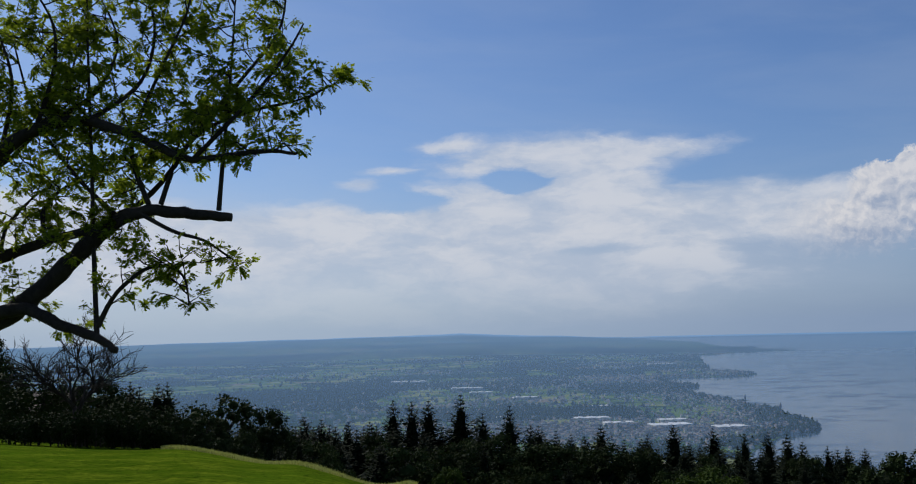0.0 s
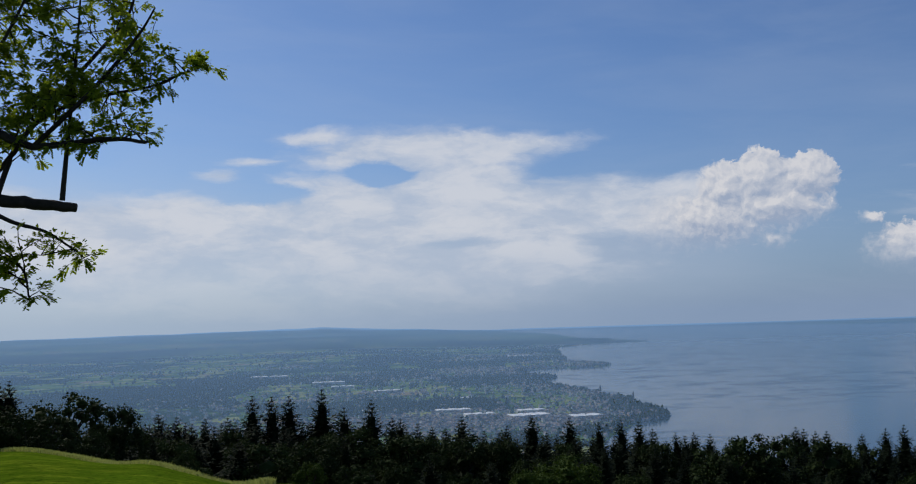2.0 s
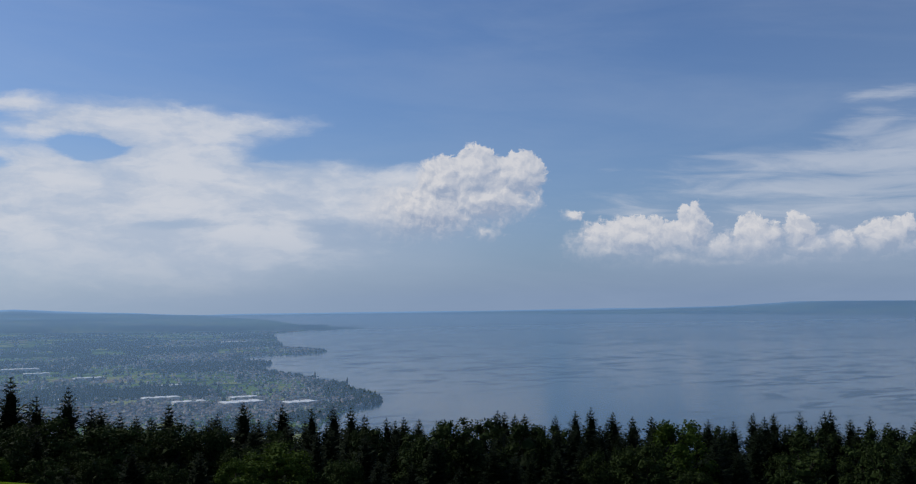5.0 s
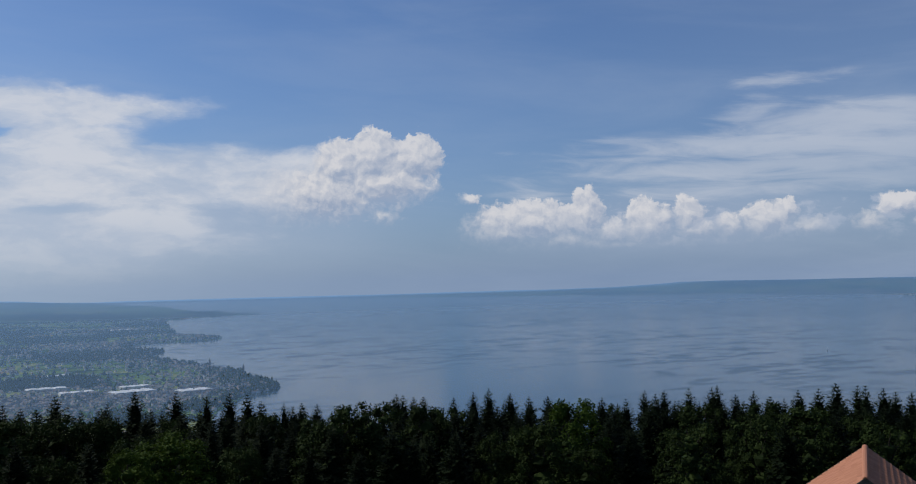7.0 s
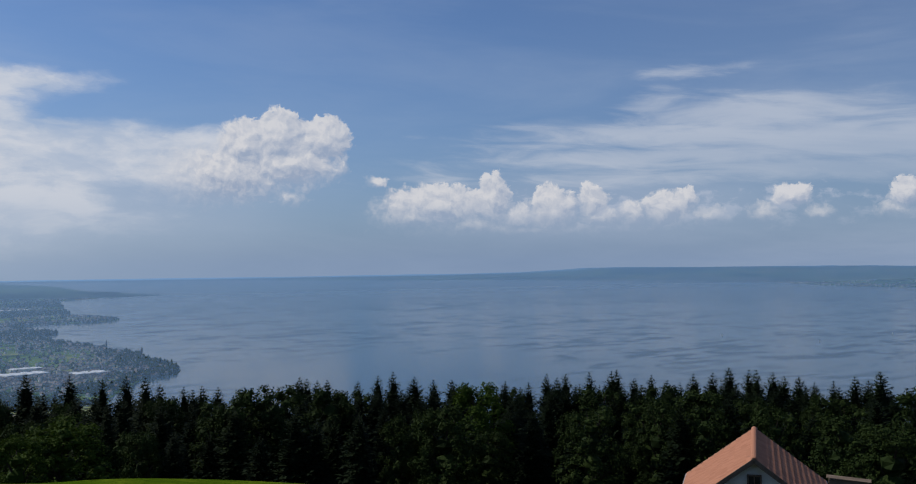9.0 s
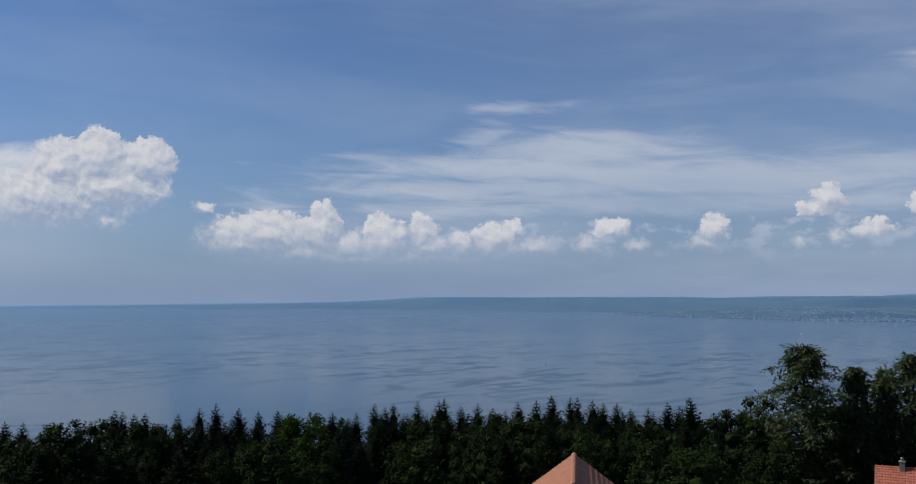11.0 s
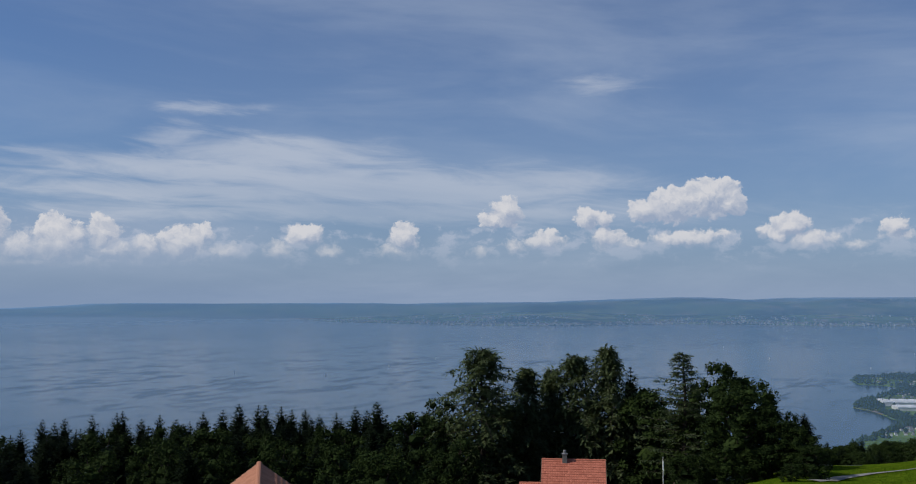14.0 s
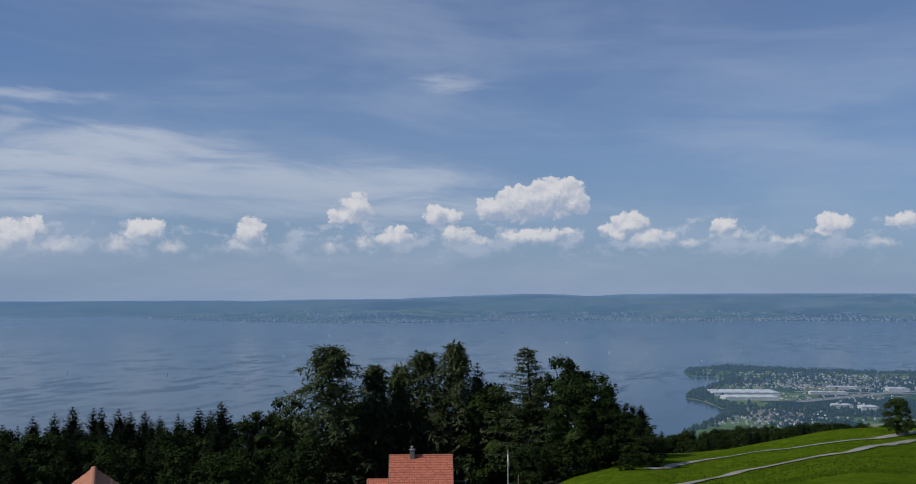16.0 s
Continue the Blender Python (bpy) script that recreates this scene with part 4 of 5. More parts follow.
def gabled_house(name, at, turn, length, run, pitch, wall_drop, over, tiles, wall, label, group="", wide=0.25, rib=1.0):
    """A house with a tiled gable roof; at is the middle of the ridge, the ridge runs along local x."""
    ob = thing(name, at, label, "house", group, turn=turn)
    c, s = math.cos(radians(pitch)), math.sin(radians(pitch))
    L, W, drop = length - 2 * over, run - over * 0.8, (run - over * 0.8) * s / c
    # walls with gables, one body
    v, top = [], -0.16
    for x in (-L / 2, L / 2):
        v += [(x, -W, -wall_drop), (x, W, -wall_drop), (x, W, -drop + top), (x, 0, top), (x, -W, -drop + top)]
    mesh_part("wall", v, [(0, 1, 2, 3, 4), (9, 8, 7, 6, 5), (1, 6, 7, 2), (0, 4, 9, 5), (2, 7, 8, 3), (3, 8, 9, 4), (0, 5, 6, 1)], wall, ob)
    for side in (-1, 1):
        roof = tiled_slope("roof", length, run, pitch, tiles, ob, side, wide, rib)
        m = Matrix.Rotation(-side * radians(pitch), 4, "X")
        bm = bmesh.new()   # boarding under the tiles
        box(bm, 0, side * run / c / 2, -0.06, length - 0.02, run / c - 0.03, 0.07, m)
        part("roof_board", bm, WOOD, roof)
        for x in (-length / 2, length / 2):
            bm = bmesh.new()
            box(bm, x, side * run / c / 2, -0.045, 0.05, run / c, 0.2, m, 0.008)
            part("bargeboard", bm, WOOD, roof)
        gv, gf = [], []
        ey, ez = side * (run + 0.05), -run * s / c - 0.05
        tube(gv, gf, [Vector((-length / 2, ey, ez)), Vector((length / 2, ey, ez))], [0.07, 0.07], 8)
        mesh_part("gutter", gv, gf, METAL, ob, "grey metal gutter", True)
    n = int(length / 0.36)
    for i in range(n):   # ridge tiles
        x0, x1 = -length / 2 + i * length / n, -length / 2 + (i + 1.12) * length / n
        v, f = [], []
        for x, r in ((x0, 0.105), (min(x1, length / 2 + 0.02), 0.125)):
            for a in range(7):
                t = math.pi * (a / 6)
                v.append((x, math.cos(t) * r * 1.2, math.sin(t) * r - 0.02))
        f = [(a, a + 1, a + 8, a + 7) for a in range(6)]
        mesh_part("ridge_tile", v, f, tiles, ob)
    return ob


def window_in(parent, x, y, z, w, h, facing, shutters=False):
    """A framed pane in a wall; facing turns it about z."""
    m = Matrix.Translation((x, y, z)) @ Matrix.Rotation(radians(facing), 4, "Z")
    bm = bmesh.new()
    for dx, dz, sx, sz in ((-w / 2, 0, 0.07, h + 0.07), (w / 2, 0, 0.07, h + 0.07), (0, h / 2, w - 0.07, 0.07), (0, -h / 2, w - 0.07, 0.07), (0, 0, 0.045, h - 0.07)):
        box(bm, dx, -0.03, dz, sx, 0.09, sz, m, 0.006)
    fr = part("window", bm, WOOD, parent)
    bm = bmesh.new()
    box(bm, 0, 0.0, 0, w - 0.05, 0.03, h - 0.05, m)
    part("pane", bm, GLASS, fr)
    bm = bmesh.new()
    box(bm, 0, -0.06, -h / 2 - 0.06, w + 0.16, 0.16, 0.05, m, 0.008)
    part("sill", bm, WOOD, fr)
    return fr


def on_line(bearing, r, tip):
    return Vector((r * math.sin(radians(bearing)), r * math.cos(radians(bearing)), r * math.tan(radians(tip))))


# The small white house below: its gable faces the eye, its ridge runs away.
mid = (on_line(53.9, 43.6, -11.27) + on_line(53.9, 51.6, -9.56)) / 2
house = gabled_house("house", mid, 36.1, 8.0, 3.35, 36.5, 6.5, 0.45, TILE_A, PLASTER, "small white plastered house with a salmon tiled gable roof", wide=0.2, rib=0.55)
window_in(house, -3.57, 0.0, -0.98, 0.55, 0.42, -90)
window_in(house, -3.57, -1.2, -3.6, 0.9, 1.1, -90)
window_in(house, -3.57, 1.2, -3.6, 0.9, 1.1, -90)
# The red-roofed house: one slope faces the eye.
mid = (on_line(70.26, 105, -9.45) + on_line(73.97, 105, -9.47)) / 2
red = gabled_house("house", mid, -72.1 + 0.0, 6.85, 4.6, 40.0, 8.5, 0.3, TILE_B, PLASTER, "house with a red tiled roof among tall trees", rib=0.45)
wing_at = mid + Matrix.Rotation(radians(-72.1), 3, "Z") @ Vector((-4.2, -0.6, -2.45))
gabled_house("annex", wing_at, -72.1, 3.2, 3.6, 40.0, 6.0, 0.25, TILE_B, PLASTER, "low red tiled wing of the red-roofed house")
# its chimney, with a cowl
bm = bmesh.new()
box(bm, -0.95, -0.22, 0.05, 0.5, 0.5, 1.1, bevel=0.015)
ch = part("chimney", bm, RENDER_GREY, red, "grey rendered chimney")
bm = bmesh.new()
box(bm, -0.95, -0.22, 0.64, 0.62, 0.62, 0.08, bevel=0.015)
part("chimney_cap", bm, METAL, ch)
cv, cf = [], []
tube(cv, cf, [Vector((-0.95, -0.22, z)) for z in (0.68, 0.9, 0.98, 1.05)], [0.14, 0.14, 0.19, 0.05], 10)
mesh_part("cowl", cv, cf, METAL, ch, "dark metal cowl", True)
# A railing at the far corner of that house.
rail = thing("railing", mid + Matrix.Rotation(radians(-72.1), 3, "Z") @ Vector((4.15, -1.4, -2.55)), "thin grey metal railing beside the red-roofed house", "railing", turn=-72.1)
for x in (-0.65, 0.65):
    bm = bmesh.new()
    box(bm, x, 0, -2.2, 0.06, 0.06, 4.4, bevel=0.006)
    part("post", bm, METAL, rail)
bm = bmesh.new()
box(bm, 0, 0, 0.03, 1.42, 0.07, 0.06, bevel=0.006)
part("top_rail", bm, METAL, rail)


def flagpole(b, r, tip, radius, flag):
    foot = polar(b, r)
    top = r * math.tan(radians(tip)) - foot.z
    ob = thing("flagpole" if flag else "post", foot, "slim white flagpole with a small furled flag" if flag else "short pale wooden post beside the flagpole", "flagpole" if flag else "post")
    v, f = [], []
    tube(v, f, [Vector((0, 0, -0.3)), Vector((0, 0, top * 0.6)), Vector((0, 0, top))], [radius, radius * 0.8, radius * 0.5], 10)
    mesh_part("pole", v, f, POLE if flag else WOOD, ob, smooth=True)
    if flag:
        v, f = [], []
        tube(v, f, [Vector((0, 0, top + d)) for d in (-0.02, 0.05, 0.12, 0.16)], [0.03, 0.07, 0.06, 0.01], 8)
        mesh_part("finial", v, f, METAL, ob, smooth=True)
        v, f = [], []
        for i in range(7):
            z = top - 0.25 - i * 0.15
            w = 0.10 + 0.05 * math.sin(i * 1.3)
            v += [(0.04, 0, z), (0.04 + w * 0.5, 0.07, z - 0.02), (0.04 + w, -0.05, z - 0.05), (0.04 + w * 1.2, 0.04, z - 0.1)]
            if i:
                f += [(4 * i - 4 + j, 4 * i - 3 + j, 4 * i + 1 + j, 4 * i + j) for j in range(3)]
        flag_ob = mesh_part("flag", v, f, SAIL, ob, "small white furled flag")
        flag_ob.modifiers.new("cloth", "SOLIDIFY").thickness = 0.012
    return ob


flagpole(77.27, 100, -9.25, 0.042, True)
flagpole(77.88, 101, -10.55, 0.06, False)
# A lean-to shed below the wood; its pale eaves show.
shed = thing("shed", on_line(58.8, 72, -12.0), "narrow wooden shed with a thin weathered board roof", "shed", turn=-58.8)
bm = bmesh.new()
box(bm, 0, 0, 0, 2.9, 0.7, 0.05, Matrix.Rotation(radians(6), 4, "X") @ Matrix.Rotation(radians(3), 4, "Y"), 0.01)
part("roof", bm, WOOD, shed)
bm = bmesh.new()
box(bm, 0, 0.05, -2.6, 2.6, 0.5, 5.0, bevel=0.02)
part("wall", bm, WOOD, shed)
# The dark chalet in the trees by the western hedge.
at = polar(-24.2, 92)
chalet = gabled_house("house", at + Vector((0, 0, 5.2)), 10.0, 9.0, 4.4, 28.0, 5.6, 0.7, tile_material("brown_roof_tiles", (0.10, 0.075, 0.06), (0.20, 0.16, 0.13)), WOOD,
                      "dark timber house with a brown tiled roof, shaded by trees")
for x in (-2.6, -0.6, 1.6):
    window_in(chalet, x, -3.90, -3.9, 0.9, 1.2, 0)

# ---- the old ash on the crest, its boughs reaching into view ----
ASH_FOOT = Vector((-5.75, 11.2, -2.2))
BOUGHS = [
    [(-0.15, 0.00, 2.34), (0.36, 0.00, 2.43), (0.82, -0.10, 2.69), (1.33, -0.20, 3.11), (1.83, -0.30, 3.51), (2.20, -0.30, 3.62), (2.73, -0.40, 3.56), (3.19, -0.40, 3.51)],
    [(-0.20, 0.10, 3.94), (0.33, 0.00, 4.39), (0.85, -0.10, 4.67), (1.45, -0.20, 4.71), (2.20, -0.40, 4.42), (2.76, -0.50, 4.17), (3.58, -0.60, 4.23), (3.97, -0.60, 4.19)],
    [(0.14, -0.10, 2.44), (0.73, -0.20, 2.53), (1.22, -0.40, 2.34), (1.65, -0.50, 2.20), (1.95, -0.60, 2.03)],
    [(-0.18, 0.10, 3.10), (0.25, 0.20, 3.17), (0.77, 0.30, 3.36), (1.41, 0.30, 3.54), (2.01, 0.40, 3.93), (2.46, 0.60, 4.69)],
]
BOUGH_SIZE = [(0.14, 0.05), (0.10, 0.014), (0.085, 0.038), (0.09, 0.02)]
SHOOTS = [
    [(3.03, -0.40, 3.59), (3.07, -0.40, 4.06), (3.09, -0.30, 4.56), (3.11, -0.10, 5.38), (3.13, 0.00, 6.12)],
    [(2.37, -0.40, 3.68), (2.50, -0.30, 4.13), (2.78, -0.20, 4.55), (3.39, -0.30, 4.76), (3.95, -0.40, 4.85), (4.35, -0.40, 5.02)],
    [(1.69, -0.50, 2.22), (1.57, -0.30, 3.17), (1.45, -0.10, 4.43), (1.32, 0.10, 5.69), (1.25, 0.20, 6.76)],
    [(0.79, -0.10, 4.64), (1.04, -0.20, 5.33), (1.02, -0.20, 5.89), (0.73, -0.20, 6.40)],
    [(2.07, -0.30, 3.61), (2.53, -0.50, 3.36), (2.92, -0.60, 3.23), (3.19, -0.60, 3.04)],
    [(1.70, -0.50, 2.30), (1.95, -0.60, 2.68), (2.37, -0.70, 2.95), (2.70, -0.70, 2.85), (2.78, -0.70, 2.51)],
]
UPPER_SHOOTS = [
    [(0.33, 0.00, 4.37), (0.41, 0.10, 5.28), (0.13, 0.20, 6.05)],
    [(2.20, -0.30, 3.69), (1.86, 0.10, 4.46), (2.11, 0.30, 5.37), (2.44, 0.40, 6.20), (2.51, 0.40, 6.80)],
    [(1.83, -0.30, 3.57), (1.15, 0.20, 4.14), (0.52, 0.50, 4.94), (0.16, 0.60, 6.02)],
    [(2.76, -0.50, 4.17), (3.43, -0.80, 4.71), (3.91, -0.90, 5.26), (4.10, -0.90, 5.59)],
    [(1.45, -0.20, 4.71), (1.9, 0.3, 5.3), (2.0, 0.5, 6.1), (1.7, 0.6, 6.9)],
    [(2.76, -0.20, 4.55), (3.1, 0.2, 5.2), (3.6, 0.3, 5.9), (3.7, 0.3, 6.5)],
    [(0.85, -0.1, 4.67), (1.3, 0.4, 5.2), (1.5, 0.6, 5.9), (1.2, 0.7, 6.6)],
    [(-0.1, 0.1, 4.0), (0.3, 0.5, 4.5), (0.7, 0.8, 5.2), (0.9, 0.9, 6.0)],
    [(0.77, 0.3, 3.36), (0.6, 0.6, 3.8), (0.9, 0.9, 4.2), (1.6, 1.0, 4.4)],
    [(0.25, 0.2, 3.17), (0.2, 0.5, 3.6), (0.4, 0.8, 4.0)],
]


def smooth_line(pts, per=5):
    pts = [Vector(p) for p in pts]
    out = []
    for i in range(len(pts) - 1):
        p0, p1, p2, p3 = (pts[min(max(i + j, 0), len(pts) - 1)] for j in (-1, 0, 1, 2))
        for s in range(per):
            t = s / per
            out.append(0.5 * (2 * p1 + (p2 - p0) * t + (2 * p0 - 5 * p1 + 4 * p2 - p3) * t * t + (3 * p1 - p0 - 3 * p2 + p3) * t ** 3))
    return out + [pts[-1]]


def ash_tree():
    g = random.Random(11)
    ob = thing("ash_tree", ASH_FOOT, "old ash tree with dark pruned limbs and fresh green leaves", "tree")
    v, f = [], []
    tube(v, f, smooth_line([(-0.62, 0.1, -0.3), (-0.58, 0.1, 0.8), (-0.42, 0.05, 1.7), (-0.2, 0.05, 2.5), (-0.25, 0.1, 3.6), (-0.4, 0.1, 5.0)]), np.linspace(0.30, 0.11, 26), 12)
    mesh_part("trunk", v, f, BARK, ob, smooth=True)
    carriers = []
    for line, (r0, r1) in zip(BOUGHS, BOUGH_SIZE):
        pts = smooth_line(line)
        v, f = [], []
        rad = [(r0 + (r1 - r0) * i / (len(pts) - 1)) * g.uniform(0.9, 1.1) for i in range(len(pts))]
        pts = [p + Vector((g.uniform(-1, 1), g.uniform(-1, 1), g.uniform(-1, 1))) * 0.012 for p in pts]
        tube(v, f, pts, rad, 9)
        mesh_part("limb", v, f, BARK, ob, smooth=True)
        carriers.append((pts, r1 * 0.5, 0.55))
    tv, tf, lv, lf = [], [], [], []
    for line in SHOOTS + UPPER_SHOOTS:
        pts = smooth_line(line)
        tube(tv, tf, pts, np.linspace(0.032, 0.009, len(pts)), 6)
        carriers.append((pts, 0.01, 1.0))

    def leaf(p, d):
        """A feathered leaf: pairs of leaflets along a hanging stalk."""
        L = g.uniform(0.07, 0.125)
        n = (Vector((0, 0, 1)) + Vector((g.uniform(-1, 1), g.uniform(-1, 1), g.uniform(-0.5, 0.5))) * 0.8).normalized()
        side = d.cross(n).normalized()
        for i in range(4):
            t = 0.3 + 0.7 * i / 4
            q = p + d * L * t + Vector((0, 0, -0.05 * t * t))
            for sg in (-1, 1):
                blade_leaf(lv, lf, q, (side * sg + d * 0.65 + Vector((0, 0, g.uniform(-0.5, 0.1)))).normalized(), n, L * 0.46, L * 0.30)
        blade_leaf(lv, lf, p + d * L, (d + Vector((0, 0, -0.3))).normalized(), n, L * 0.46, L * 0.27)

    def twig(p, d, L, r, depth):
        tip = p + d * L
        if 2.25 < tip.x < 3.5 and 3.2 < tip.z < 4.0:
            return
        if (tip.x > 4.0 and abs(tip.z - 5.0) > 0.22) or tip.z < 2.2 + 0.16 * max(0.0, tip.x - 1.5):
            return
        pts = [p]
        for i in range(4):
            d = (d + Vector((g.uniform(-1, 1), g.uniform(-1, 1), g.uniform(-0.75, 0.95))) * 0.33).normalized()
            pts.append(pts[-1] + d * L / 4)
        tube(tv, tf, pts, [r, r * 0.85, r * 0.7, r * 0.55, r * 0.4], 4)
        if depth:
            for q in pts[1:]:
                if g.random() < 0.75:
                    e = (d * 0.5 + Vector((g.uniform(-1, 1), g.uniform(-1, 1), g.uniform(-0.7, 1)))).normalized()
                    twig(q, e, L * g.uniform(0.4, 0.7), r * 0.6, depth - 1)
        if depth < 2:
            for q in pts[2:] if depth else pts[1:]:
                for _ in range(g.choice((1, 1, 2))):
                    leaf(q, (d + Vector((g.uniform(-1, 1), g.uniform(-1, 1), g.uniform(-0.8, 0.5)))).normalized())
            for _ in range(3):
                leaf(pts[-1], (d + Vector((g.uniform(-1, 1), g.uniform(-1, 1), g.uniform(-0.9, 0.5)))).normalized())

    for k, (pts, r, lush) in enumerate(carriers):
        for i, p in enumerate(pts[2:]):
            t = (i + 2) / len(pts)
            bare = (k == 0 and t > 0.72) or k == 2 or (k == 6 and t < 0.45) or (k == 4 and t < 0.45) or (k == 5 and t < 0.3)
            chance = 0.12 if bare else (0.75 if k < 4 else 1.1)
            for _ in range(1 if bare or p.z < 3.7 else g.choice((1, 1, 2))):
                if g.random() > chance * (0.4 + t):
                    continue
                d = Vector((g.uniform(-1, 0.75), g.uniform(-1, 1), g.uniform(-0.5, 1.0))).normalized()
                twig(p, d, g.uniform(0.25, 0.55), 0.010, 1)
        if k not in (0, 2):
            twig(pts[-1], (pts[-1] - pts[-3]).normalized(), 0.2, 0.008, 1)
    tagged(mesh_part("twig_net", tv, tf, BARK, ob), kind="stuff")
    tagged(mesh_part("foliage", lv, lf, LEAF_SPRING, ob), kind="stuff")
    return ob


ash_tree()


def bare_tree(at, tall, wide):
    """A small fruit tree, leafless, with a broad net of fine twigs."""
    g = random.Random(4)
    ob = thing("bare_tree", at, "small bare fruit tree with a net of fine dark twigs", "tree")
    tv, tf, bv, bf = [], [], [], []
    tube(tv, tf, [Vector((0, 0, -0.2)), Vector((0.05, 0, tall * 0.15)), Vector((0.0, 0.05, tall * 0.32))], [0.17, 0.14, 0.12], 9)

    def grow(p, d, L, r, depth):
        pts = [p]
        for i in range(4):
            d = (d + Vector((g.uniform(-1, 1), g.uniform(-1, 1), g.uniform(-0.5, 0.6))) * 0.22).normalized()
            pts.append(pts[-1] + d * L / 4)
        tube(bv, bf, pts, [r * (1 - 0.14 * i) for i in range(5)], 4 if depth < 3 else 6)
        if depth:
            for q in (pts[1], pts[2], pts[3], pts[4], pts[4]):
                if g.random() < 0.88:
                    e = (d * 0.9 + Vector((g.uniform(-1, 1), g.uniform(-1, 1), g.uniform(-0.45, 0.75))) * 0.9).normalized()
                    grow(q, e, L * g.uniform(0.5, 0.78), r * 0.6, depth - 1)

    for i in range(6):
        a = i * 1.05 + g.uniform(-0.3, 0.3)
        grow(Vector((0, 0, tall * (0.24 + 0.02 * i))), Vector((math.cos(a) * wide, math.sin(a) * wide, 1.0)).normalized(), tall * 0.30, 0.10, 4)
    mesh_part("trunk", tv, tf, BARK, ob, smooth=True)
    tagged(mesh_part("branch_net", bv, bf, BARK, ob), kind="stuff")
    return ob


bare_tree(polar(-21.9, 58), 7.3, 1.05)


def shrub(name, at, sx, sy, sz, count, size, mat, label, category, seed, turn=0.0):
    """A bush or hedge: stems inside and a shell of small leaves over uneven lobes."""
    g = random.Random(seed)
    ob = thing(name, at, label, category, turn=turn)
    v, f, sv, sf = [], [], [], []
    lobes = []
    n = max(6, int(sx * 3))
    for i in range(n):
        c = Vector(((i + 0.5) / n * sx - sx / 2 + g.uniform(-0.2, 0.2), g.uniform(-0.3, 0.3) * sy, sz * g.uniform(0.45, 0.68)))
        lobes.append(c)
        tube(sv, sf, [Vector((c.x, c.y * 0.5, -0.1)), Vector((c.x * 1.0, c.y, sz * 0.4)), c], [0.035, 0.025, 0.01], 5)
    for i in range(count):
        c = g.choice(lobes)
        d = Vector((g.gauss(0, 1), g.gauss(0, 1), g.gauss(0, 1))).normalized()
        p = c + Vector((d.x * max(0.4, sx / n), d.y * sy * 0.45, d.z * sz * 0.42)) * g.uniform(0.6, 1.08)
        p.z = max(p.z, 0.05)
        blade_leaf(v, f, p, (d * 0.3 + Vector((g.uniform(-1, 1), g.uniform(-1, 1), g.uniform(-0.8, 0.8)))).normalized(), d, size * g.uniform(0.6, 1.3), size * 0.6)
    tagged(mesh_part("stem_net", sv, sf, BARK, ob), kind="stuff")
    tagged(mesh_part("foliage", v, f, mat, ob), kind="stuff")
    return ob


hedge_group = (
    (-24.6, 49, 3.6, 1.2, 1.2, 5), (-22.6, 50, 3.6, 1.3, 1.6, 6), (-20.6, 51, 3.4, 1.3, 1.5, 7), (-18.7, 51.5, 3.2, 1.3, 1.25, 8), (-17.4, 52, 1.6, 1.1, 1.0, 9))
for b, r, sx, sy, sz, seed in hedge_group:
    tagged(shrub("hedge", polar(b, r), sx, sy, sz, 2600, 0.16, HEDGE, "low dense dark hedge along the mown meadow", "hedge", seed, -b), group="hedge along the meadow")
for i, (b, r, sx, sz) in enumerate(((-18.0, 62, 4.5, 3.0), (-19.6, 66, 4.0, 3.6), (-24.8, 60, 5.0, 3.2), (-26.5, 66, 6.0, 4.5), (-16.6, 66, 3.0, 2.6), (-21.0, 70, 5.0, 4.0))):
    tagged(shrub("shrub", polar(b, r), sx, sx * 0.8, sz, 2600, 0.24, HEDGE, "dense dark shrub in deep shade behind the hedge", "shrub", 30 + i), group="shrubs behind the hedge")
for i, (b, tip, r, wide) in enumerate(((-24.6, -1.9, 84, 0.9), (-20.6, -2.3, 90, 0.9), (-26.8, 0.5, 80, 1.0), (-19.0, -3.2, 84, 0.9), (-16.0, -4.9, 96, 0.9), (-13.0, -5.4, 110, 0.8), (-9.6, -6.0, 120, 0.8), (-7.6, -7.0, 118, 0.8),
                                     (-25.6, -1.0, 74, 1.0), (-23.4, -2.4, 78, 1.1), (-22.0, -2.6, 86, 1.0), (-27.5, 1.0, 72, 1.0), (-18.0, -3.6, 92, 1.0), (-20.0, -3.0, 100, 1.0), (-15.0, -4.6, 112, 1.0), (-17.2, -4.2, 80, 0.9))):
    p = polar(b, r, -0.3)
    plant(BROADS[i % 4] if i % 3 else SPRUCES[i % 5], p, r * math.tan(radians(tip)) - p.z, wide, "dark green tree behind the meadow's crest", "trees behind the crest", i * 77.0)


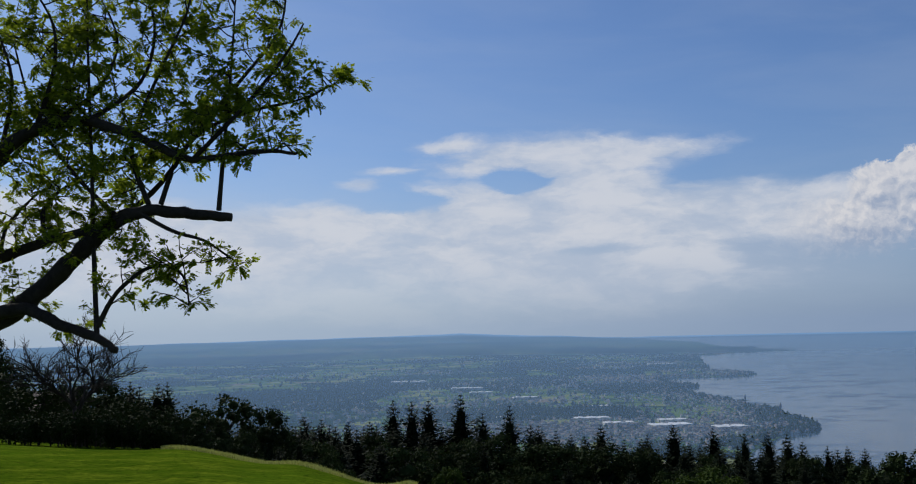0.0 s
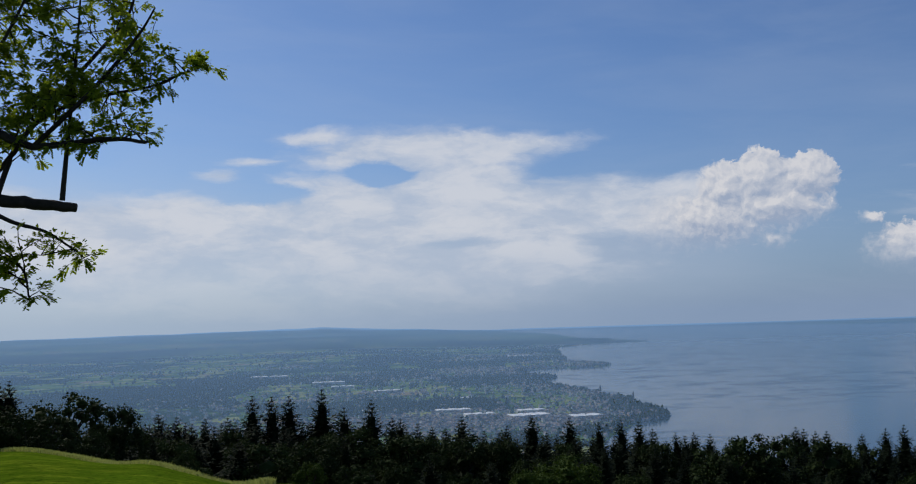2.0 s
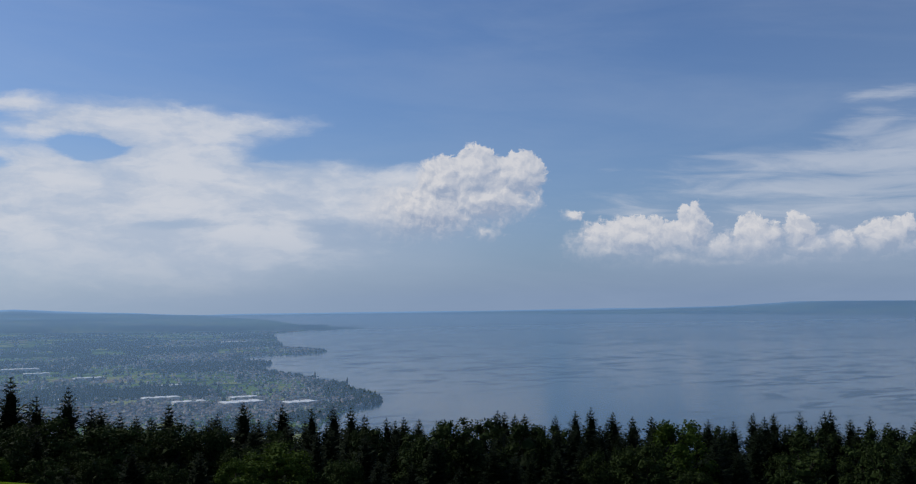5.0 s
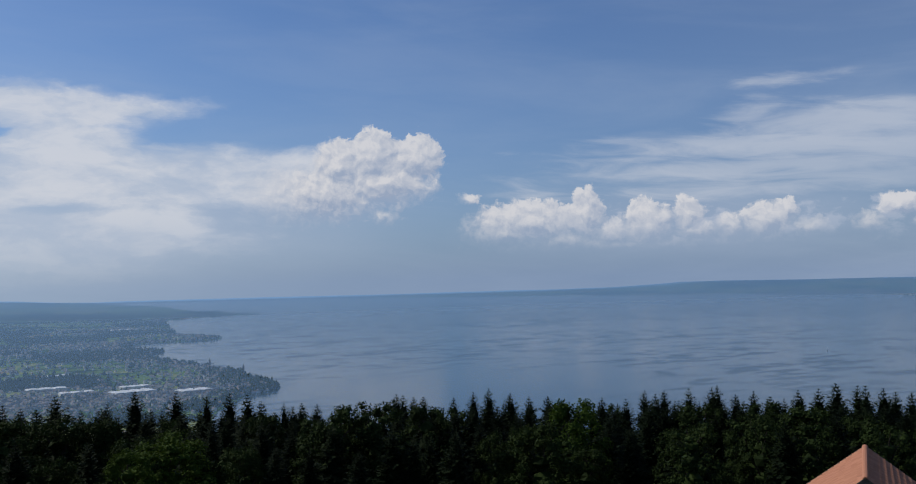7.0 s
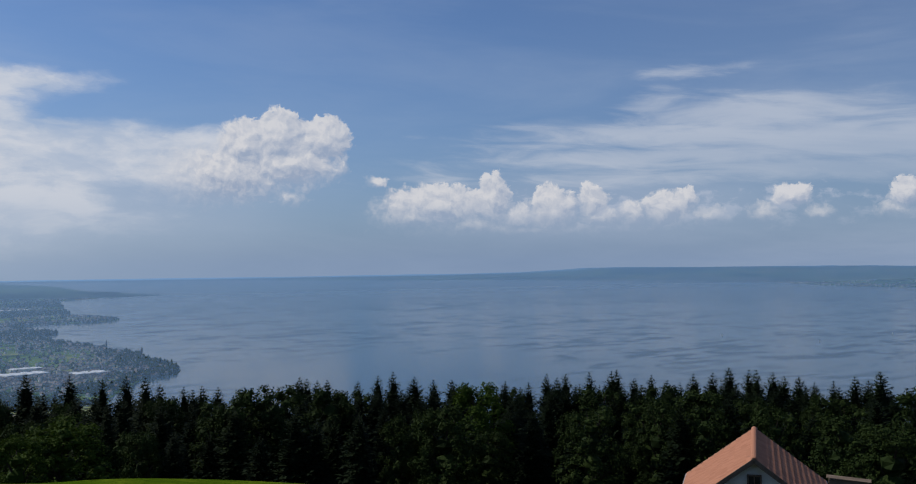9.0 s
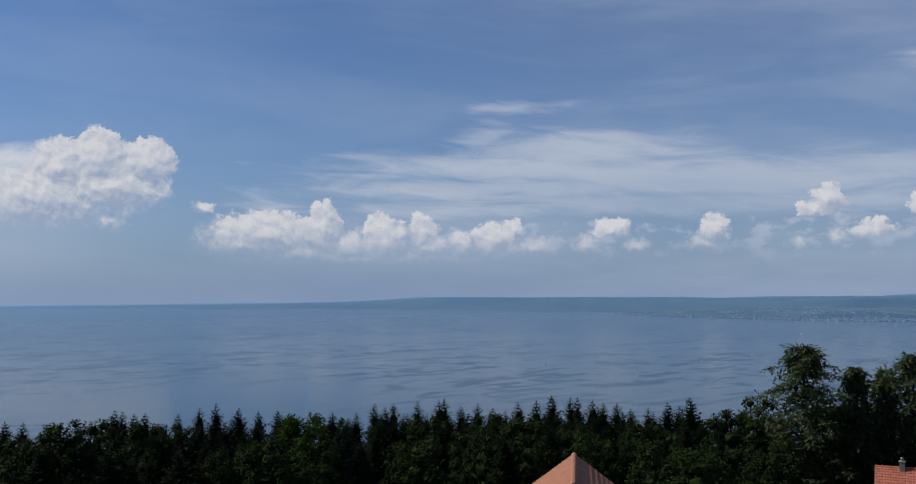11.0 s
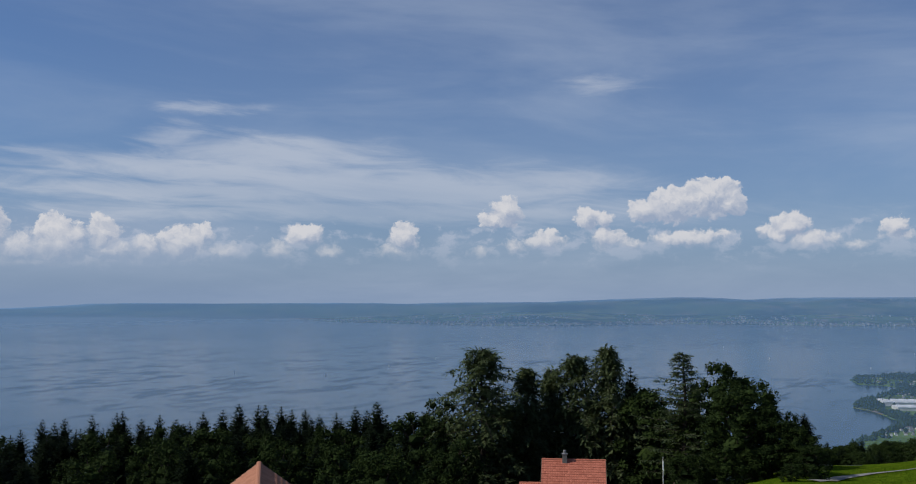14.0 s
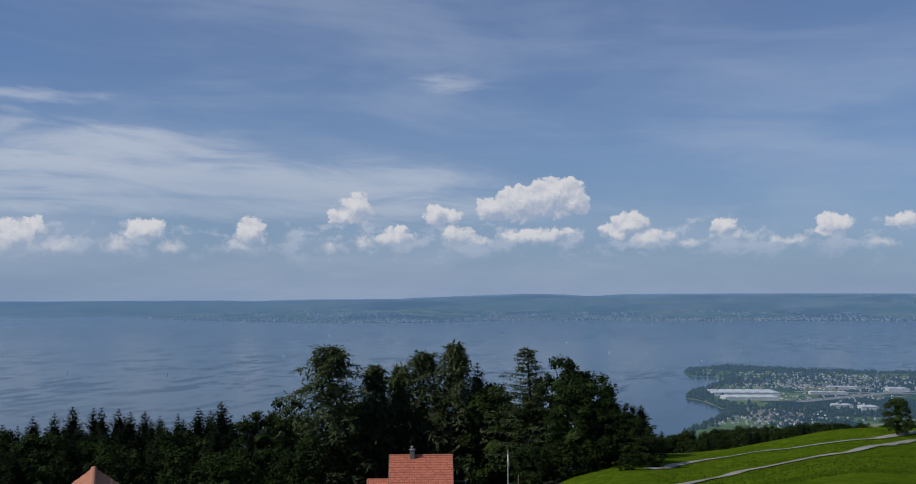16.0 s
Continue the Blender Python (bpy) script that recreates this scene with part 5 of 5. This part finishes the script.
def grass_tufts(name, label, count, where, tall, seed):
    """Standing grass, blade by blade."""
    g = random.Random(seed)
    v, f = [], []
    spots = np.array([where(g) for _ in range(count)])
    xs, ys = spots[:, 1] * np.sin(np.radians(spots[:, 0])), spots[:, 1] * np.cos(np.radians(spots[:, 0]))
    for x, y, z, k in zip(xs, ys, ground(xs, ys), spots[:, 2]):
        p = Vector((x, y, z))
        for i in range(4):
            lean = Vector((g.uniform(-1, 1), g.uniform(-1, 1), 0)) * 0.4
            h = tall * g.uniform(0.5, 1.2) * k
            w = 0.012 + 0.012 * g.random()
            q = p + Vector((g.uniform(-0.15, 0.15), g.uniform(-0.15, 0.15), -0.02))
            a = g.random() * 6.28
            s = Vector((math.cos(a), math.sin(a), 0)) * w
            k0 = len(v)
            v += [q - s, q + s, q + s * 0.7 + lean * h * 0.4 + Vector((0, 0, h * 0.6)), q - s * 0.7 + lean * h * 0.4 + Vector((0, 0, h * 0.6)), q + lean * h + Vector((0, 0, h))]
            f += [(k0, k0 + 1, k0 + 2, k0 + 3), (k0 + 3, k0 + 2, k0 + 4)]
    return tagged(mesh_part(name, v, f, BLADE if tall >= 0.2 else BLADE_SHORT), label, "grass", kind="stuff")


def crest(g):
    b = g.uniform(-17.2, -3.0)
    edge = float(np.interp(b, (-17.2, -14, -8, -3), (50, 47, 36, 30)))
    return b, edge + abs(g.gauss(0, 1)) * np.interp(b, (-17, -8, -3), (3.2, 1.6, 0.8)) - 0.5, 1.0


grass_tufts("tall_grass", "pale seeding grass along the meadow's crest", 6500, crest, 0.20, 3)
grass_tufts("meadow_tufts", "short tufts and seed heads in the hay meadow", 7000, lambda g: (g.uniform(86, 101), 58 + 85 * g.random() ** 1.3, 1.0), 0.16, 5)

# ---- the plain, its towns and woods ----
rng = np.random.RandomState(8)


def on_land(x, y, margin=4.0):
    z = ground(x, y)
    return z > LAKE + 0.2


def small_houses(name, label, xs, ys, size, seed):
    """Many small gabled houses as one mesh: walls and pitched roofs."""
    r = np.random.RandomState(seed)
    keep = on_land(xs, ys) & (np.hypot(xs, ys) > 520)
    xs, ys = xs[keep], ys[keep]
    n = len(xs)
    zs = ground(xs, ys)
    L, W = size * r.uniform(0.8, 1.7, n), size * r.uniform(0.6, 1.0, n)
    H, P = size * r.uniform(0.45, 0.95, n), size * r.uniform(0.25, 0.42, n)
    a = r.choice([0.2, 1.77, 0.6, 2.2], n) + r.uniform(-0.25, 0.25, n)
    ux, uy = np.cos(a), np.sin(a)
    base = np.array([(-1, -1, 0), (1, -1, 0), (1, 1, 0), (-1, 1, 0), (-1, -1, 1), (1, -1, 1), (1, 1, 1), (-1, 1, 1), (-1, 0, 2), (1, 0, 2),
                     (-1.12, -1.2, 0.93), (1.12, -1.2, 0.93), (1.12, 1.2, 0.93), (-1.12, 1.2, 0.93), (-1.12, 0, 2.02), (1.12, 0, 2.02)])
    lx, ly = base[None, :, 0] * L[:, None] / 2, base[None, :, 1] * W[:, None] / 2
    k = base[None, :, 2]
    lz = np.where(k <= 1, k * H[:, None], H[:, None] + (k - 1) * P[:, None]) - np.where(k == 0, 0.6, 0.0)
    v = np.stack([xs[:, None] + lx * ux[:, None] - ly * uy[:, None], ys[:, None] + lx * uy[:, None] + ly * ux[:, None], zs[:, None] + lz], 2).reshape(-1, 3)
    quads = [(0, 1, 5, 4), (1, 2, 6, 5), (2, 3, 7, 6), (3, 0, 4, 7), (10, 11, 15, 14), (12, 13, 14, 15)]
    tris = [(5, 6, 9), (7, 4, 8)]
    faces, mats = [], []
    for i in range(n):
        o = 16 * i
        faces += [tuple(o + q for q in f) for f in quads + tris]
        mats += [0, 0, 0, 0, 1, 1, 0, 0]
    me = bpy.data.meshes.new(name)
    me.from_pydata(v, [], faces)
    me.materials.append(TOWN_WALL)
    me.materials.append(TOWN_ROOF)
    me.polygons.foreach_set("material_index", np.array(mats, np.int32))
    me.update()
    return tagged(new(name, me), label, "houses", kind="stuff")


def spread(cx, cy, sx, sy, n, turn=0.0):
    a, b = rng.normal(0, sx, n), rng.normal(0, sy, n)
    t = radians(turn)
    return cx + a * math.cos(t) - b * math.sin(t), cy + a * math.sin(t) + b * math.cos(t)


def gather(*groups):
    return np.concatenate([q[0] for q in groups]), np.concatenate([q[1] for q in groups])


def along_shore(line, n, inland):
    """Places a little inland of a stretch of shore."""
    i = rng.randint(0, len(line) - 1, n)
    t = rng.uniform(0, 1, n)
    p, q = np.array(line)[i], np.array(line)[i + 1]
    m = p + (q - p) * t[:, None]
    return m[:, 0] - np.abs(rng.normal(0, inland, n)), m[:, 1] + rng.normal(0, 8, n)


x, y = gather(spread(40, 630, 90, 45, 1500), spread(130, 640, 50, 50, 700), along_shore(WEST_SHORE[12:21], 900, 34), spread(60, 900, 110, 60, 420), spread(-40, 760, 110, 60, 420))
small_houses("town_houses", "lakeside town of small pale houses with brown roofs", x, y, 1.9, 1)
x, y = gather(along_shore(WEST_SHORE[7:13], 480, 40), spread(210, 1240, 70, 45, 420), spread(300, 1560, 70, 60, 360), along_shore(WEST_SHORE[3:7], 300, 60), spread(60, 1120, 90, 50, 300))
small_houses("town_houses", "farther lakeside towns of small pale houses", x, y, 2.4, 2)
villages = []
for i in range(60):
    d, b = rng.uniform(800, 3600), rng.uniform(-22, 14)
    villages.append(spread(d * math.sin(radians(b)), d * math.cos(radians(b)), 16 + d * 0.02, 10 + d * 0.012, rng.randint(8, 34)))
x, y = gather(*villages)
small_houses("village_houses", "scattered villages of pale houses over the plain", x, y, 2.5, 3)
x, y = gather(spread(592, -18, 14, 24, 300), spread(800, -36, 18, 36, 380), spread(835, -90, 16, 40, 140), spread(700, -75, 20, 30, 60), spread(560, -10, 14, 20, 90), spread(880, -60, 20, 50, 110), spread(770, -60, 10, 40, 120))
small_houses("delta_houses", "pale houses of a village on the flat delta", x, y, 1.15, 4)
far_v = []
for i in range(190):
    b = rng.uniform(44, 104)
    d = rng.uniform(2350, 4300)
    far_v.append(spread(d * math.sin(radians(b)), d * math.cos(radians(b)), 20, 60, rng.randint(6, 22), -b))
shore_line = np.array(FAR_SHORE[3:12])
i = rng.randint(0, 8, 1500)
m = shore_line[i] + (shore_line[i + 1] - shore_line[i]) * (rng.uniform(0, 1, (1500, 1)) ** 0.8)
m = m * (1 + np.abs(rng.normal(0, 0.022, (1500, 1))))
far_v.append((m[:, 0], m[:, 1]))
x, y = gather(*far_v)
small_houses("far_houses", "faint pale villages along the far shore", x, y, 3.6, 5)


def far_woods(name, label, xs, ys, size, seed, margin=0.0):
    """Tree clumps as uneven low lumps, one mesh."""
    r = np.random.RandomState(seed)
    keep = (ground(xs, ys) > LAKE + 0.15) & (np.hypot(xs, ys) > 470)
    xs, ys = xs[keep], ys[keep]
    n = len(xs)
    base = np.array([(1, 0, -0.2), (0.2, 1, 0), (-1, 0.1, -0.1), (-0.1, -1, 0.1), (0.1, -0.1, 1.0), (0, 0, -0.8)])
    tri = np.array([(0, 1, 4), (1, 2, 4), (2, 3, 4), (3, 0, 4), (1, 0, 5), (2, 1, 5), (3, 2, 5), (0, 3, 5)])
    s = size * r.uniform(0.6, 1.35, (n, 1, 1)) if np.isscalar(size) else (size[keep] * r.uniform(0.6, 1.35, n)).reshape(n, 1, 1)
    jig = 1 + r.uniform(-0.28, 0.28, (n, len(base), 1))
    v = base[None] * jig * s * np.array([0.62, 0.62, 0.8]) * np.concatenate([r.uniform(0.8, 1.3, (n, 1, 2)), r.uniform(0.75, 1.35, (n, 1, 1))], 2)
    v += np.stack([xs, ys, ground(xs, ys)], 1)[:, None, :] + np.array([0, 0, 0.45]) * s
    faces = (tri[None] + (np.arange(n) * len(base))[:, None, None]).reshape(-1, 3)
    me = bpy.data.meshes.new(name)
    me.from_pydata(v.reshape(-1, 3), [], faces)
    me.materials.append(FAR_TREES)
    me.update()
    return tagged(new(name, me), label, "woods", kind="stuff")


# woods of the western plain, thicker where a slow noise runs high
n = 80000
d = 520 * (3600 / 520) ** rng.uniform(0, 1, n)
b = rng.uniform(-24, 17, n)
x, y = d * np.sin(np.radians(b)), d * np.cos(np.radians(b))
thick = fbm(x / 110, y / 150, 5, 21)
town = np.exp(-((x - 60) / 130) ** 2 - ((y - 650) / 70) ** 2)
keep = ((thick > 0.58 + 0.3 * town) | (rng.uniform(0, 1, n) < 0.035)) & (d < 2600)
far_woods("plain_woods", "dark woods and orchards scattered over the plain", x[keep], y[keep], 1.7 + d[keep] / 1400, 6)
x, y = gather(along_shore(WEST_SHORE[16:22], 420, 14), along_shore(WEST_SHORE[7:16], 500, 10), along_shore(WEST_SHORE[2:7], 200, 20), spread(232, 660, 8, 22, 140))
far_woods("shore_trees", "dark trees along the western shore", x, y, 2.6, 7)
# the delta: wooded spits, hedges, trees between houses
edge = np.array(DELTA_SHORE[:17])
i = rng.randint(0, 16, 900)
m = edge[i] + (edge[i + 1] - edge[i]) * rng.uniform(0, 1, (900, 1))
x1, y1 = m[:, 0] + rng.normal(0, 6, 900), m[:, 1] - np.abs(rng.normal(0, 5, 900))
x, y = gather((x1, y1), spread(930, -30, 16, 40, 420), spread(940, -120, 10, 60, 420), spread(700, 22, 14, 5, 160), spread(810, -25, 22, 40, 160), spread(800, 0, 12, 10, 160),
              spread(590, -30, 22, 40, 220), spread(620, -50, 10, 50, 160), spread(900, -90, 30, 60, 160))
far_woods("delta_trees", "dark trees on the spits and lanes of the delta", x, y, 2.1, 9)

def hall(at, turn, length, depth, tall, bays, label):
    """A works hall: walls, and a low vaulted roof over each bay."""
    x, y = at
    ob = thing("factory_hall", (x, y, float(ground(x, y)) - 0.2), label, "hall", "works halls", turn=turn)
    bm = bmesh.new()
    box(bm, 0, 0, tall / 2, length, depth, tall)
    part("wall", bm, TOWN_WALL, ob)
    for i in range(bays):
        w = length / bays
        v, f = [], []
        for yy in (-depth / 2 - 0.2, depth / 2 + 0.2):
            for k in range(5):
                t = k / 4
                v.append(((i + t) * w - length / 2, yy, tall + 0.02 + math.sin(math.pi * t) * w * 0.045))
            v += [((i + 1) * w - length / 2, yy, tall - 0.15), (i * w - length / 2, yy, tall - 0.15)]
        f = [(k, k + 1, k + 8, k + 7) for k in range(4)] + [(6, 5, 4, 3, 2, 1, 0), (7, 8, 9, 10, 11, 12, 13)]
        mesh_part("roof", v, f, HALL_ROOF, ob)
    return ob


for at, turn, L, D, T, bays in (((706, -8), 105, 46, 22, 2.6, 7), ((676, -12), 105, 36, 14, 2.2, 5), ((640, -66), 100, 12, 7, 2.4, 2), ((630, -80), 100, 10, 9, 3.0, 2),
                                ((759, -116), 100, 14, 9, 2.6, 2), ((725, -66), 100, 26, 6, 1.8, 4), ((770, -80), 95, 22, 6, 1.6, 3)):
    hall(at, turn, L, D, T, bays, "long white works hall on the flat delta")
for at, turn, L, D, T, bays in (((62, 932), 5, 26, 10, 2.2, 3), ((96, 716), 0, 26, 10, 2.2, 3), ((141, 656), 10, 28, 14, 2.4, 4), ((176, 636), 10, 22, 12, 2.4, 3), ((110, 680), 5, 22, 9, 2.0, 3),
                                ((118, 817), 0, 18, 8, 2.0, 2), ((36, 738), 0, 22, 7, 2.0, 3), ((150, 690), 8, 20, 9, 2.2, 3), ((326, 1573), 5, 44, 16, 3.0, 4), ((6, 1078), 0, 36, 12, 2.6, 4),
                                ((-66, 1214), 0, 46, 14, 3.0, 4), ((20, 1010), 0, 24, 10, 2.4, 3)):
    hall(at, turn, L, D, T, bays, "long pale works hall in the lakeside town")


def church(at, tall):
    x, y = at
    ob = thing("church", (x, y, float(ground(x, y)) - 0.2), "dark church tower with a pointed spire above the town", "church")
    bm = bmesh.new()
    box(bm, 0, 0, tall * 0.3, tall * 0.17, tall * 0.17, tall * 0.6)
    part("tower", bm, TOWN_ROOF, ob)
    v, f = [], []
    tube(v, f, [Vector((0, 0, tall * q)) for q in (0.58, 0.66, 1.0)], [tall * 0.13, tall * 0.08, tall * 0.005], 8)
    mesh_part("spire", v, f, TOWN_ROOF, ob)
    bm = bmesh.new()
    box(bm, tall * 0.3, 0, tall * 0.12, tall * 0.5, tall * 0.22, tall * 0.26)
    part("nave", bm, TOWN_WALL, ob)


for at, tall in (((256, 872), 7.5), ((264, 800), 6.5), ((250, 760), 5.5)):
    church(at, tall)


def sailboat(b, e, tall, label="small white sailing boat on the lake"):
    d = LAKE / math.tan(radians(e))
    ob = thing("sailboat", (d * math.sin(radians(b)), d * math.cos(radians(b)), LAKE), label, "sailboat", "boats on the lake", turn=b * 31)
    v = [(-0.32, 0, 0.12), (-0.3, -0.1, 0.1), (0.0, -0.13, 0.09), (0.25, -0.08, 0.1), (0.42, 0, 0.13), (0.25, 0.08, 0.1), (0.0, 0.13, 0.09), (-0.3, 0.1, 0.1), (-0.25, 0, -0.05), (0.3, 0, -0.05)]
    f = [(0, 1, 2, 3, 4, 5, 6, 7), (1, 0, 8), (2, 1, 8), (2, 8, 9), (3, 2, 9), (4, 3, 9), (5, 4, 9), (6, 5, 9), (6, 9, 8), (7, 6, 8), (0, 7, 8)]
    mesh_part("hull", [Vector(q) * tall for q in v], f, SAIL, ob)
    v, f = [], []
    tube(v, f, [Vector((0.05, 0, 0.1)) * tall, Vector((0.05, 0, 1.0)) * tall], [tall * 0.012, tall * 0.006], 5)
    mesh_part("mast", v, f, METAL, ob)
    s = mesh_part("sail", [Vector(q) * tall for q in ((0.03, 0, 0.2), (-0.32, 0.05, 0.22), (-0.12, 0.05, 0.6), (0.04, 0, 0.97))], [(0, 1, 2, 3)], SAIL, ob)
    s.modifiers.new("cloth", "SOLIDIFY").thickness = tall * 0.01


for b, e in ((61.0, -4.15), (57.3, -4.65), (83.1, -3.5), (90.6, -3.05), (86.2, -4.2), (88.4, -3.9), (94.2, -2.6), (63.8, -3.7), (52.0, -4.4), (66.5, -2.5), (80.6, -2.9)):
    sailboat(b, e, 2.6)
